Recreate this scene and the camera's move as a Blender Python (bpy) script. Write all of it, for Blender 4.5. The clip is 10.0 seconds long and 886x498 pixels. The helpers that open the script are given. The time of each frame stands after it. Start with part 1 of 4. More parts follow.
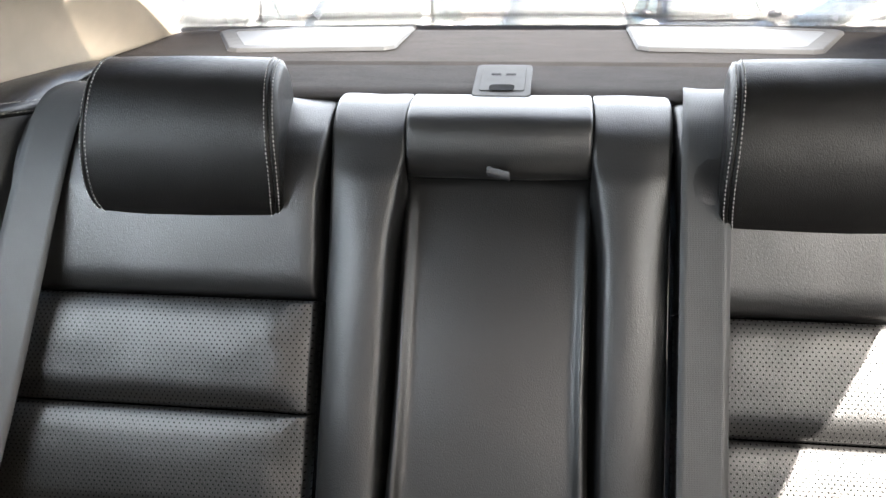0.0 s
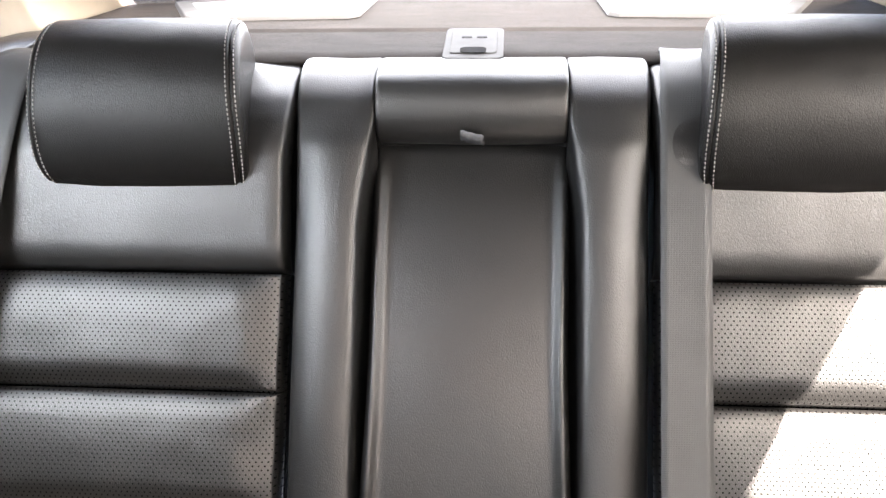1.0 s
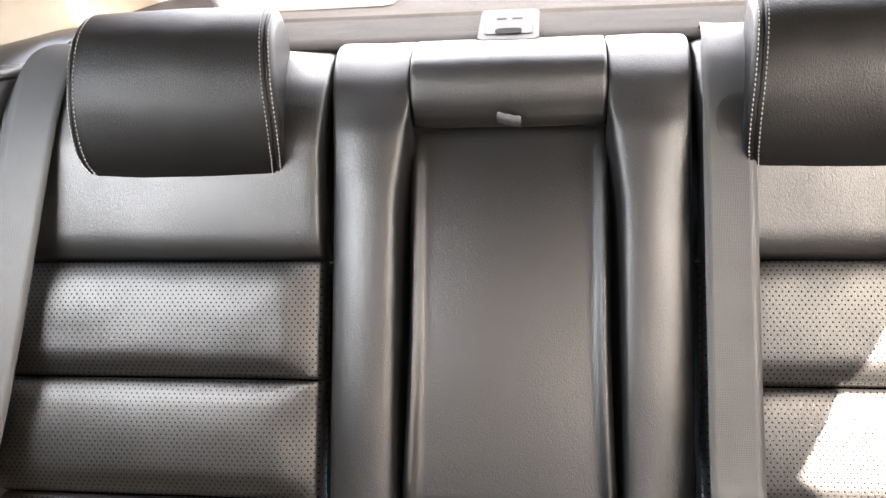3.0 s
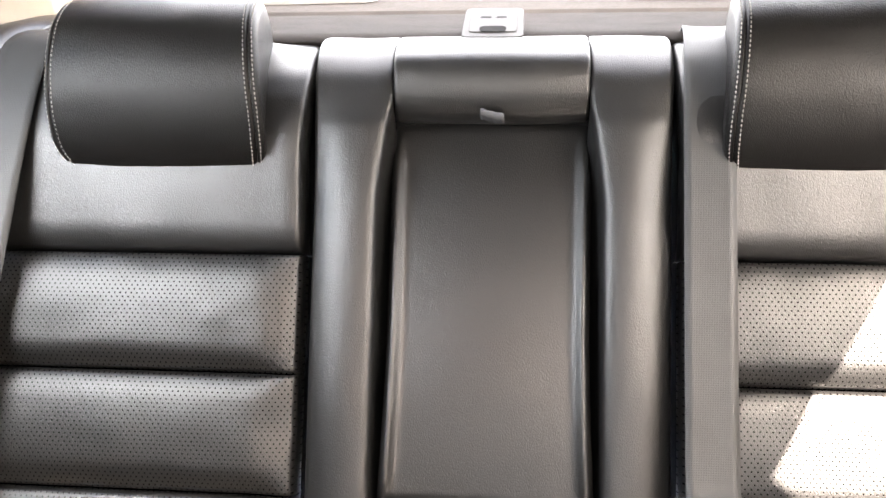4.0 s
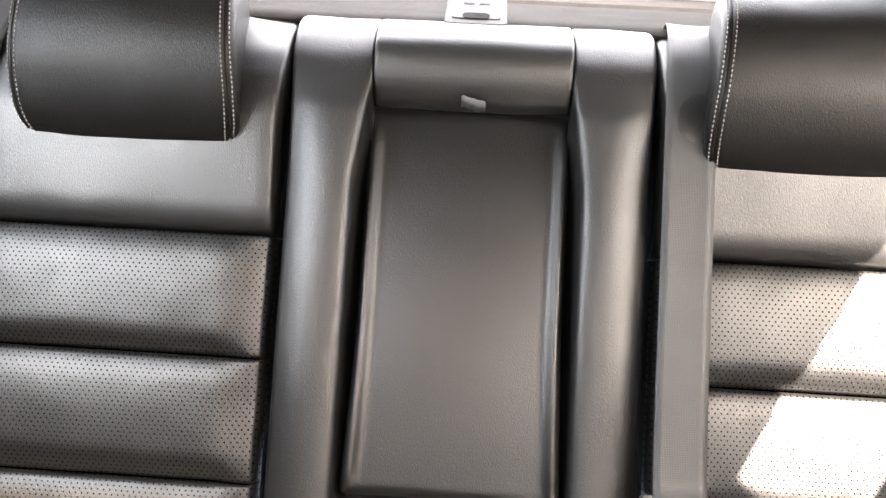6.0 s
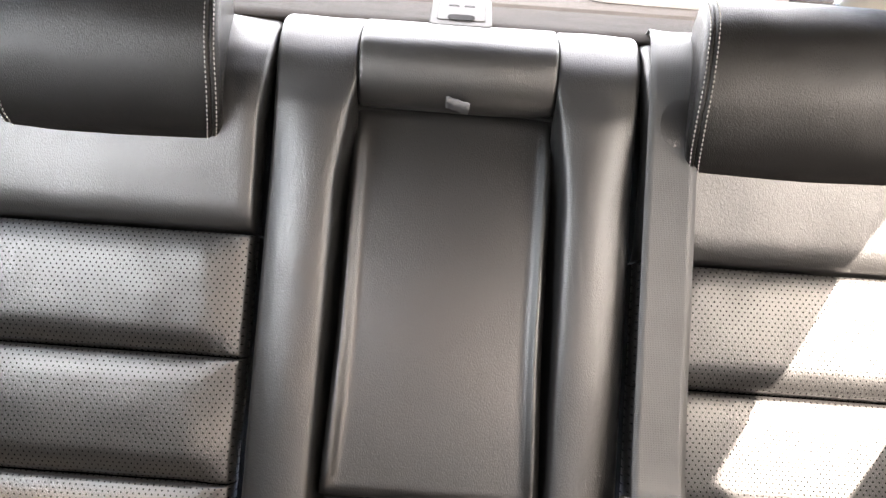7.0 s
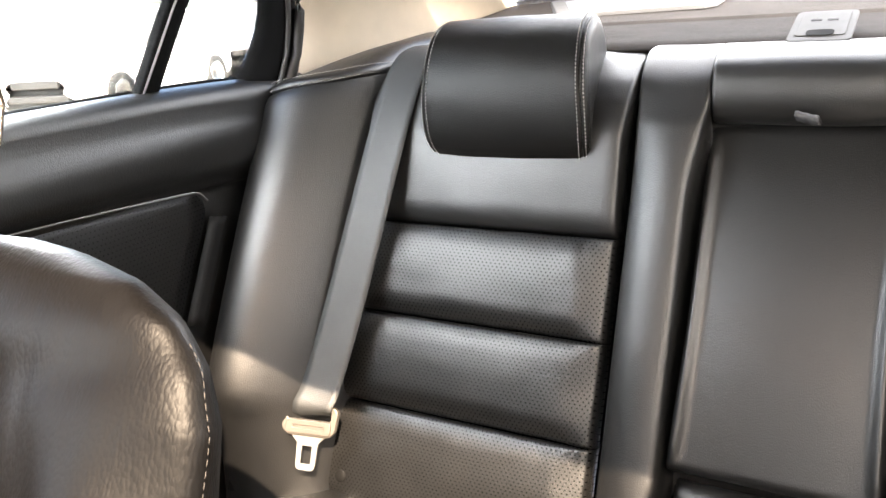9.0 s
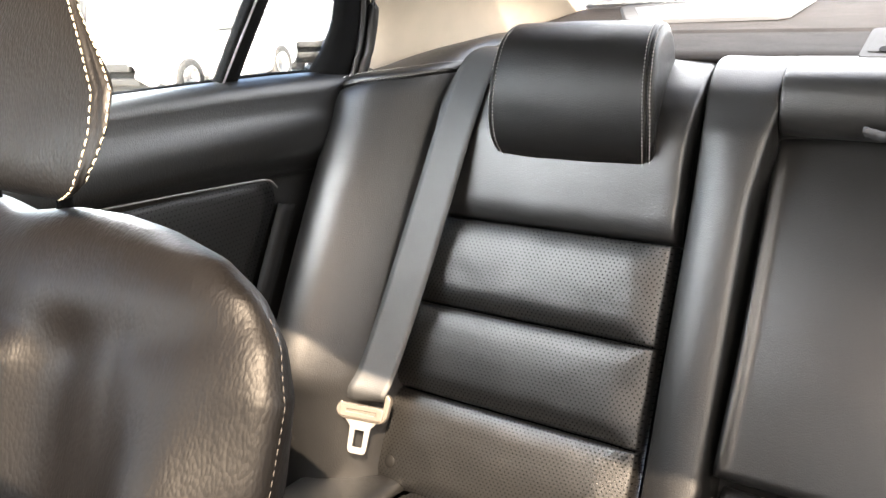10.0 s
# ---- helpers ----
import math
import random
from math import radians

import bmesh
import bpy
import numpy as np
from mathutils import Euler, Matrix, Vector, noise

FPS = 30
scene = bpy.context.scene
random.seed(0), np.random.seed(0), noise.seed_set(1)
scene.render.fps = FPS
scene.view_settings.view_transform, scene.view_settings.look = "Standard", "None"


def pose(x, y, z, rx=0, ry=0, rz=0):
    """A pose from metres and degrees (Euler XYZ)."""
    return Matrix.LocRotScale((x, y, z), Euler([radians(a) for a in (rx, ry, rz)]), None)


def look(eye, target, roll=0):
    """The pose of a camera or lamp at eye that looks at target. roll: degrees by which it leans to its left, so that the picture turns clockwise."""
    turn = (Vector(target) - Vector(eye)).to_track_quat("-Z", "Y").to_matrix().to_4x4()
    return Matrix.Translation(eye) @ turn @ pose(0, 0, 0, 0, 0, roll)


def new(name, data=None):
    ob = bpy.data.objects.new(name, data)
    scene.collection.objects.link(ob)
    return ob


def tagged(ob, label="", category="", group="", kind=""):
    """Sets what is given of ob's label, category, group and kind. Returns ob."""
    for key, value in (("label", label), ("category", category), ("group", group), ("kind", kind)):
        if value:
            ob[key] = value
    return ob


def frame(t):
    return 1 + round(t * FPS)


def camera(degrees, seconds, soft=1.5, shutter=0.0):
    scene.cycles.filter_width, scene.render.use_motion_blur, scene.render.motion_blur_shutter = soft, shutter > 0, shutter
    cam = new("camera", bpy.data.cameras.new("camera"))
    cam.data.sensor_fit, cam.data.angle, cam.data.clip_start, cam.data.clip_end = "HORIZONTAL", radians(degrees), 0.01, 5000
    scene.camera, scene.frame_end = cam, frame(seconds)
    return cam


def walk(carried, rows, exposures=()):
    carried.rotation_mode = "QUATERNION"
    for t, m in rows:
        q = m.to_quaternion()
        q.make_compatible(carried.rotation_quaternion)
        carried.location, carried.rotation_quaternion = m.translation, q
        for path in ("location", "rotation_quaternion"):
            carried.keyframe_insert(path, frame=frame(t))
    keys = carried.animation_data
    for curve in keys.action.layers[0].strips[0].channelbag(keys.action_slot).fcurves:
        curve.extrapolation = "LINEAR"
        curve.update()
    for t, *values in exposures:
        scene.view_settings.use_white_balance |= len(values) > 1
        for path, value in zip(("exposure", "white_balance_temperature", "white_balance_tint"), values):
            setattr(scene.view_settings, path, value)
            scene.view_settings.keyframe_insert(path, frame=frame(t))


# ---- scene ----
cam = camera(56.2, 10.0)
# the rear backrest's own frame: x across, z up its face, y into it
Z0, RECLINE = 0.5, 23.0
SEAT = pose(0, 0, Z0, -RECLINE)
PATH = [
    (0, (0.057, -0.911, 0.417), (-0.189, 1.066, 0.591), 2.5),
    (0.5, (0.047, -0.879, 0.405), (-0.127, 1.105, 0.593), 1.4),
    (1, (0.04, -0.876, 0.395), (-0.112, 1.113, 0.55), 1.2),
    (1.5, (0.045, -0.879, 0.389), (-0.167, 1.106, 0.508), 1.3),
    (2, (0.044, -0.877, 0.385), (-0.213, 1.103, 0.51), 0.6),
    (2.5, (0.04, -0.869, 0.38), (-0.228, 1.108, 0.528), 0.5),
    (2.7, (0.041, -0.866, 0.386), (-0.219, 1.112, 0.524), 0.4),
    (3.8, (0.034, -0.87, 0.384), (-0.167, 1.114, 0.534), 0.7),
    (4, (0.033, -0.864, 0.374), (-0.151, 1.121, 0.53), 1.3),
    (4.5, (0.019, -0.852, 0.375), (-0.106, 1.141, 0.476), 1.7),
    (5, (0.03, -0.866, 0.388), (-0.078, 1.129, 0.481), 1.4),
    (5.5, (0.029, -0.862, 0.388), (-0.103, 1.131, 0.499), 2.6),
    (5.7, (0.019, -0.857, 0.38), (-0.093, 1.136, 0.507), 2.9),
    (6.8, (0.003, -0.843, 0.358), (0.0, 1.149, 0.529), 4.2),
    (7, (0.003, -0.849, 0.363), (-0.01, 1.144, 0.526), 4.1),
    (7.5, (0.028, -0.876, 0.367), (-0.177, 1.107, 0.528), 3.9),
    (8, (0.077, -0.939, 0.359), (-0.573, 0.951, 0.427), 4.2),
    (8.5, (0.147, -0.976, 0.362), (-0.781, 0.795, 0.428), 5.1),
    (9, (0.121, -0.966, 0.355), (-0.874, 0.767, 0.438), 7.1),
    (9.5, (0.137, -0.975, 0.36), (-0.878, 0.747, 0.418), 8.0),
    (10, (0.126, -0.992, 0.35), (-0.974, 0.677, 0.409), 10.3),
]
walk(cam, [(t, SEAT @ look(eye, target, roll)) for t, eye, target, roll in PATH],
     [(0.0, 4.74, 6600, 11), (0.6, 5.05, 6750, 15), (1.0, 5.5, 6950, 16), (1.5, 5.66, 7220, 17), (7.0, 5.62, 7220, 17), (8.5, 5.4, 7120, 15), (10.0, 5.36, 7120, 14)])

# ---------------------------------------------------------------- light
CAR = pose(0, 0, Z0)
SUN_TO = Vector((0.55, -0.66, 0.80)).normalized()
world = bpy.data.worlds.new("sky")
scene.world = world
world.use_nodes = True
wn = world.node_tree
sky = wn.nodes.new("ShaderNodeTexSky")
sky.sky_type = "NISHITA"
sky.sun_disc = False
sky.sun_elevation = math.asin(SUN_TO.z)
sky.sun_rotation = math.atan2(SUN_TO.x, SUN_TO.y)
sky.dust_density = 3.0
wn.nodes["Background"].inputs["Strength"].default_value = 0.12
wn.links.new(sky.outputs[0], wn.nodes["Background"].inputs["Color"])
sun = new("sun", bpy.data.lights.new("sun", "SUN"))
sun.data.energy, sun.data.angle, sun.data.color = 4.0, radians(0.6), (1.0, 0.945, 0.86)
sun.matrix_world = look(tuple(SUN_TO * 20), (0, 0, 0))


def window_lamp(name, at, to, wide, high, watts, colour=(0.93, 0.97, 1.0)):
    """The sky's light in a window's opening."""
    lamp = new(name, bpy.data.lights.new(name, "AREA"))
    lamp.data.shape, lamp.data.size, lamp.data.size_y, lamp.data.energy, lamp.data.color = "RECTANGLE", wide, high, watts, colour
    lamp.matrix_world = CAR @ look(at, to)
    return lamp


window_lamp("sky_rear", (0, 0.535, 0.757), (0, 0.360, 0.292), 0.96, 0.56, 0.66, (0.88, 0.94, 1.0))
window_lamp("sky_side_right", (0.690, -0.30, 0.70), (0.40, -0.10, 0.0), 0.36, 0.11, 0.28, (1.0, 0.95, 0.88))
window_lamp("sky_side_left", (-0.690, -0.235, 0.70), (-0.42, -0.02, 0.0), 0.48, 0.11, 0.44, (0.84, 0.93, 1.0))
window_lamp("sky_windscreen", (0, -1.64, 0.60), (0, 0.0, 0.30), 1.10, 0.22, 0.40)
window_lamp("sky_front_left", (-0.650, -1.05, 0.70), (-0.10, 0.0, 0.25), 0.46, 0.16, 0.20, (0.86, 0.95, 1.0))
window_lamp("sky_front_right", (0.650, -1.05, 0.70), (0.10, 0.0, 0.25), 0.46, 0.16, 0.14, (1.0, 0.96, 0.91))


# ---------------------------------------------------------------- mesh tools
def mesh(name, verts, faces, smooth=True):
    me = bpy.data.meshes.new(name)
    me.from_pydata([tuple(v) for v in verts], [], faces)
    if smooth:
        me.polygons.foreach_set("use_smooth", [True] * len(me.polygons))
    me.update()
    return me


def part(name, me, material, parent=None, label="", thick=0.0, bevel=0.0):
    """Links a mesh or a bmesh as one object under a thing or a part."""
    if isinstance(me, bmesh.types.BMesh):
        bm, me = me, bpy.data.meshes.new(name)
        bm.to_mesh(me)
        bm.free()
    ob = new(name, me)
    if material is not None:
        me.materials.append(material)
    if parent is not None:
        ob.parent = parent
    if label:
        ob["label"] = label
    if thick:
        m = ob.modifiers.new("thickness", "SOLIDIFY")
        m.thickness, m.offset = thick, -1.0
    if bevel:
        m = ob.modifiers.new("edges", "BEVEL")
        m.width, m.segments, m.limit_method, m.angle_limit = bevel, 3, "ANGLE", radians(35)
    return ob


def thing(name, m, label, category, group="", kind=""):
    ob = new(name)
    ob.matrix_world = m
    ob.empty_display_size = 0.05
    return tagged(ob, label, category, group, kind)


def grid_faces(n, m, flip=False):
    f = []
    for i in range(n - 1):
        for j in range(m - 1):
            q = (i * m + j, i * m + j + 1, (i + 1) * m + j + 1, (i + 1) * m + j)
            f.append(q[::-1] if flip else q)
    return f


def smooth_line(points, n):
    """n points on a Catmull-Rom line through the given points, evenly spaced by chord."""
    p = np.array(points, float)
    if len(p) == 2:
        u = np.linspace(0, 1, n)[:, None]
        return p[0] * (1 - u) + p[1] * u
    q = np.vstack([2 * p[0] - p[1], p, 2 * p[-1] - p[-2]])
    d = np.r_[0, np.cumsum(np.linalg.norm(np.diff(p, axis=0), axis=1))]
    out = []
    for s in np.linspace(0, d[-1], n):
        i = min(max(np.searchsorted(d, s, side="right") - 1, 0), len(p) - 2)
        t = (s - d[i]) / max(d[i + 1] - d[i], 1e-9)
        a, b, c, e = q[i], q[i + 1], q[i + 2], q[i + 3]
        out.append(0.5 * (2 * b + (c - a) * t + (2 * a - 5 * b + 4 * c - e) * t * t + (3 * b - a - 3 * c + e) * t ** 3))
    return np.array(out)


def loft(rows, n, m, flip=False, straight=False):
    """A sheet through rows of points: n along each row, m across the rows."""
    lines = [smooth_line(r, n) for r in rows]
    verts = []
    for k in range(n):
        ctrl = [l[k] for l in lines]
        if straight:
            u = np.linspace(0, len(ctrl) - 1, m)
            verts.append([np.array([np.interp(x, range(len(ctrl)), [c[a] for c in ctrl]) for a in range(3)]) for x in u])
        else:
            verts.append(smooth_line(ctrl, m))
    v = np.array(verts).reshape(-1, 3)
    return v, grid_faces(n, m, flip)


def drop(d, w, h):
    """How far a padded edge falls off at distance d from its border: a quarter ellipse w wide and h deep."""
    u = np.clip(1 - np.asarray(d, float) / w, 0, 1)
    return h * (1 - np.sqrt(np.clip(1 - u * u, 0, 1)))


def spaced(a, b, n, edge=2.2):
    """Positions from a to b, denser near both ends."""
    u = np.linspace(-1, 1, n)
    return a + (b - a) * (0.5 + 0.5 * np.sign(u) * (1 - (1 - np.abs(u)) ** edge))


def wobble(x, z, scale, seed=0.0):
    return np.array([[noise.noise((a * scale, b * scale, seed)) for a in np.atleast_1d(x)] for b in np.atleast_1d(z)])


def sweep(profile, xs, off):
    """A sheet along x: profile is (n, 2) of y and z, off(x, s) moves it out along its normal (s: length along the profile)."""
    p = np.asarray(profile, float)
    t = np.gradient(p, axis=0)
    t /= np.linalg.norm(t, axis=1)[:, None]
    nrm = np.stack([-t[:, 1], t[:, 0]], 1)
    s = np.r_[0, np.cumsum(np.linalg.norm(np.diff(p, axis=0), axis=1))]
    X, S = np.meshgrid(xs, s)
    o = off(X, S)
    Y = p[:, 0][:, None] + nrm[:, 0][:, None] * o
    Z = p[:, 1][:, None] + nrm[:, 1][:, None] * o
    v = np.stack([X, Y, Z], -1).reshape(-1, 3)
    return v, grid_faces(len(p), len(xs))


def box(x0, x1, y0, y1, z0, z1):
    bm = bmesh.new()
    bmesh.ops.create_cube(bm, size=1)
    bmesh.ops.scale(bm, vec=(x1 - x0, y1 - y0, z1 - z0), verts=bm.verts)
    bmesh.ops.translate(bm, vec=((x0 + x1) / 2, (y0 + y1) / 2, (z0 + z1) / 2), verts=bm.verts)
    return bm


def tube(points, r, n=8, closed=False):
    """A round cord through points."""
    p = np.array(points, float)
    m = len(p)
    verts, faces = [], []
    for i in range(m):
        a, b = p[(i - 1) % m if closed else max(i - 1, 0)], p[(i + 1) % m if closed else min(i + 1, m - 1)]
        t = Vector(b - a).normalized()
        u = t.orthogonal().normalized() if abs(t.z) > 0.95 else t.cross(Vector((0, 0, 1))).normalized()
        w = t.cross(u)
        for k in range(n):
            ang = 2 * math.pi * k / n
            verts.append(Vector(p[i]) + (u * math.cos(ang) + w * math.sin(ang)) * r)
    for i in range(m if closed else m - 1):
        for k in range(n):
            a, b = i * n + k, i * n + (k + 1) % n
            c, d = ((i + 1) % m) * n + (k + 1) % n, ((i + 1) % m) * n + k
            faces.append((a, b, c, d))
    if not closed:
        faces.append(tuple(range(n))[::-1])
        faces.append(tuple((m - 1) * n + k for k in range(n)))
    return verts, faces


def stitches(lines, pitch=0.0046, dash=0.0033, r=0.00055, lift=0.0006, out=(0, -1, 0)):
    """Rows of thread: short dashes along each line of points."""
    verts, faces = [], []
    o = Vector(out)
    for pts in lines:
        p = np.array(pts, float)
        s = np.r_[0, np.cumsum(np.linalg.norm(np.diff(p, axis=0), axis=1))]
        a = pitch * 0.5
        while a + dash < s[-1]:
            q = [Vector([np.interp(a + u * dash, s, p[:, k]) for k in range(3)]) for u in (0, 0.25, 0.75, 1)]
            t = (q[3] - q[0]).normalized()
            side = t.cross(o).normalized()
            up = side.cross(t).normalized()
            if up.dot(o) < 0:
                up = -up
            base = len(verts)
            for k, c in enumerate(q):
                rr, l = (r * 0.5, -lift * 0.5) if k in (0, 3) else (r, lift)
                for sx, sy in ((1, 0), (0, 1), (-1, 0), (0, -1)):
                    verts.append(c + side * (sx * rr) + up * (sy * rr + l))
            for k in range(3):
                for e in range(4):
                    faces.append((base + 4 * k + e, base + 4 * k + (e + 1) % 4, base + 4 * k + 4 + (e + 1) % 4, base + 4 * k + 4 + e))
            faces.append((base + 3, base + 2, base + 1, base))
            faces.append((base + 12, base + 13, base + 14, base + 15))
            a += pitch
    return verts, faces


def strip(points, width_dirs, width, thick=0.0014, n=60, across=5, bow=0.0):
    """A webbing band along points, its width along the given directions."""
    c = smooth_line(points, n)
    w = smooth_line(width_dirs, n)
    verts = []
    for i in range(n):
        t = Vector(c[min(i + 1, n - 1)] - c[max(i - 1, 0)]).normalized()
        d = Vector(w[i])
        d = (d - t * d.dot(t)).normalized()
        nn = d.cross(t).normalized()
        row = [Vector(c[i]) + d * (u * width) + nn * (bow * (1 - 4 * u * u)) for u in np.linspace(-0.5, 0.5, across)]
        verts += [a + nn * thick / 2 for a in row] + [a - nn * thick / 2 for a in row[::-1]]
    k = 2 * across
    faces = [(i * k + j, i * k + (j + 1) % k, (i + 1) * k + (j + 1) % k, (i + 1) * k + j) for i in range(n - 1) for j in range(k)]
    faces += [tuple(range(k))[::-1], tuple((n - 1) * k + j for j in range(k))]
    return verts, faces


# ---------------------------------------------------------------- materials
def material(name, base, rough=0.5, metallic=0.0, spec=0.5):
    m = bpy.data.materials.new(name)
    m.use_nodes = True
    b = m.node_tree.nodes["Principled BSDF"]
    b.inputs["Base Color"].default_value = (*base, 1)
    b.inputs["Roughness"].default_value = rough
    b.inputs["Metallic"].default_value = metallic
    b.inputs["Specular IOR Level"].default_value = spec
    return m, m.node_tree, b


def node(t, kind, **inputs):
    n = t.nodes.new(kind)
    for k, v in inputs.items():
        n.inputs[k.replace("_", " ")].default_value = v
    return n


def calc(t, op, a, b=None, c=None):
    n = t.nodes.new("ShaderNodeMath")
    n.operation = op
    for i, v in enumerate((a, b, c)):
        if v is None:
            continue
        if isinstance(v, (int, float)):
            n.inputs[i].default_value = v
        else:
            t.links.new(v, n.inputs[i])
    return n.outputs[0]


def ramp(t, fac, stops):
    n = t.nodes.new("ShaderNodeValToRGB")
    while len(n.color_ramp.elements) < len(stops):
        n.color_ramp.elements.new(0.5)
    for e, (p, c) in zip(n.color_ramp.elements, stops):
        e.position = p
        e.color = (*c, 1) if len(c) == 3 else c
    t.links.new(fac, n.inputs["Fac"])
    return n.outputs["Color"]


def coords(t):
    return t.nodes.new("ShaderNodeTexCoord").outputs["Object"]


def noise_out(t, vec, scale, detail=3.0, rough=0.55):
    n = node(t, "ShaderNodeTexNoise", Scale=scale, Detail=detail, Roughness=rough)
    t.links.new(vec, n.inputs["Vector"])
    return n.outputs["Fac"]


def bump(t, b, height, distance, strength=1.0, prev=None):
    n = node(t, "ShaderNodeBump", Strength=strength, Distance=distance)
    t.links.new(height, n.inputs["Height"])
    if prev is not None:
        t.links.new(prev, n.inputs["Normal"])
    t.links.new(n.outputs["Normal"], b.inputs["Normal"])
    return n.outputs["Normal"]


def leather(name, base=0.0040, rough=0.40, perforated=False, tint=(1.0, 0.97, 0.95), grain=900.0, relief=0.00024, axes="XZ", pitch=(0.0062, 0.0043), creased=False, gloss=0.62):
    """Grained car leather; perforated adds rows of staggered small holes across the given two axes."""
    m, t, b = material(name, tuple(base * k for k in tint), rough, 0.0, gloss)
    co = coords(t)
    warp = t.nodes.new("ShaderNodeVectorMath")
    warp.operation = "MULTIPLY_ADD"
    nz = node(t, "ShaderNodeTexNoise", Scale=90.0, Detail=2.0)
    t.links.new(co, nz.inputs["Vector"])
    t.links.new(nz.outputs["Color"], warp.inputs[0])
    warp.inputs[1].default_value = (0.003, 0.003, 0.003)
    t.links.new(co, warp.inputs[2])
    vor = node(t, "ShaderNodeTexVoronoi", Scale=grain)
    vor.feature = "F1"
    long = t.nodes.new("ShaderNodeVectorMath")
    long.operation = "MULTIPLY"
    long.inputs[1].default_value = (1.1, 1.0, 0.5)
    t.links.new(warp.outputs[0], long.inputs[0])
    t.links.new(long.outputs[0], vor.inputs["Vector"])
    fine = noise_out(t, co, 800.0, 1.0)
    broad = noise_out(t, co, 9.0, 3.0)
    mid = noise_out(t, co, 45.0, 3.0)
    h = calc(t, "MULTIPLY_ADD", vor.outputs["Distance"], -1.0, calc(t, "MULTIPLY", fine, 0.10))
    colour = ramp(t, broad, [(0.3, tuple(base * k * 0.86 for k in tint)), (0.7, tuple(base * k * 1.16 for k in tint))])
    r = calc(t, "MULTIPLY_ADD", mid, 0.08, rough - 0.04)
    n1 = bump(t, b, h, relief, 0.9)
    soft = bump(t, b, mid, 0.0005, 0.5, n1)
    if creased:
        st = t.nodes.new("ShaderNodeVectorMath")
        st.operation = "MULTIPLY"
        st.inputs[1].default_value = (1.0, 0.6, 0.30)
        t.links.new(warp.outputs[0], st.inputs[0])
        soft = bump(t, b, noise_out(t, st.outputs[0], 110.0, 1.5, 0.45), 0.0005, 0.8, soft)
    if perforated:
        sep = t.nodes.new("ShaderNodeSeparateXYZ")
        t.links.new(co, sep.inputs[0])
        u, v = sep.outputs[axes[0]], sep.outputs[axes[1]]
        row = calc(t, "DIVIDE", v, pitch[1])
        odd = calc(t, "MULTIPLY", calc(t, "MODULO", calc(t, "FLOOR", calc(t, "ADD", row, 4000.0)), 2.0), 0.5)
        fu = calc(t, "SUBTRACT", calc(t, "FRACT", calc(t, "ADD", calc(t, "ADD", calc(t, "DIVIDE", u, pitch[0]), odd), 2000.0)), 0.5)
        fv = calc(t, "SUBTRACT", calc(t, "FRACT", row), 0.5)
        du, dv = calc(t, "MULTIPLY", fu, pitch[0]), calc(t, "MULTIPLY", fv, pitch[1])
        d = calc(t, "SQRT", calc(t, "ADD", calc(t, "MULTIPLY", du, du), calc(t, "MULTIPLY", dv, dv)))
        hole = calc(t, "SMOOTH_MIN", calc(t, "DIVIDE", d, 0.0011), 1.0, 0.3)
        bump(t, b, hole, 0.0006, 0.45, soft)
        inside = calc(t, "GREATER_THAN", d, 0.00088)
        mix = t.nodes.new("ShaderNodeMix")
        mix.data_type = "RGBA"
        t.links.new(inside, mix.inputs["Factor"])
        mix.inputs["A"].default_value = (0.003, 0.003, 0.003, 1)
        t.links.new(colour, mix.inputs["B"])
        colour = mix.outputs["Result"]
        r = calc(t, "ADD", r, calc(t, "MULTIPLY", calc(t, "SUBTRACT", 1.0, inside), 0.5))
        t.links.new(calc(t, "MULTIPLY", inside, gloss), b.inputs["Specular IOR Level"])
    t.links.new(colour, b.inputs["Base Color"])
    t.links.new(r, b.inputs["Roughness"])
    return m


def plastic(name, base, rough, scale=700.0, relief=0.00012, spec=0.5, vary=0.1):
    m, t, b = material(name, base, rough, 0.0, spec)
    co = coords(t)
    bump(t, b, noise_out(t, co, scale, 2.0), relief, 0.7)
    t.links.new(ramp(t, noise_out(t, co, 12.0), [(0.3, tuple(c * (1 - vary) for c in base)), (0.7, tuple(c * (1 + vary) for c in base))]), b.inputs["Base Color"])
    t.links.new(calc(t, "MULTIPLY_ADD", noise_out(t, co, 60.0), 0.2, rough - 0.1), b.inputs["Roughness"])
    return m


def fabric(name, base, scale=500.0, relief=0.0006, rough=0.95, vary=0.25):
    m, t, b = material(name, base, rough, 0.0, 0.08)
    co = coords(t)
    st = t.nodes.new("ShaderNodeVectorMath")
    st.operation = "MULTIPLY"
    st.inputs[1].default_value = (0.35, 1, 1)
    t.links.new(co, st.inputs[0])
    f = noise_out(t, st.outputs[0], scale, 4.0, 0.7)
    g = noise_out(t, st.outputs[0], 35.0, 4.0, 0.65)
    mixv = calc(t, "ADD", calc(t, "MULTIPLY", f, 0.5), calc(t, "MULTIPLY", g, 0.5))
    t.links.new(ramp(t, mixv, [(0.3, tuple(c * (1 - vary) for c in base)), (0.7, tuple(c * (1 + vary) for c in base))]), b.inputs["Base Color"])
    bump(t, b, f, relief, 0.8)
    return m


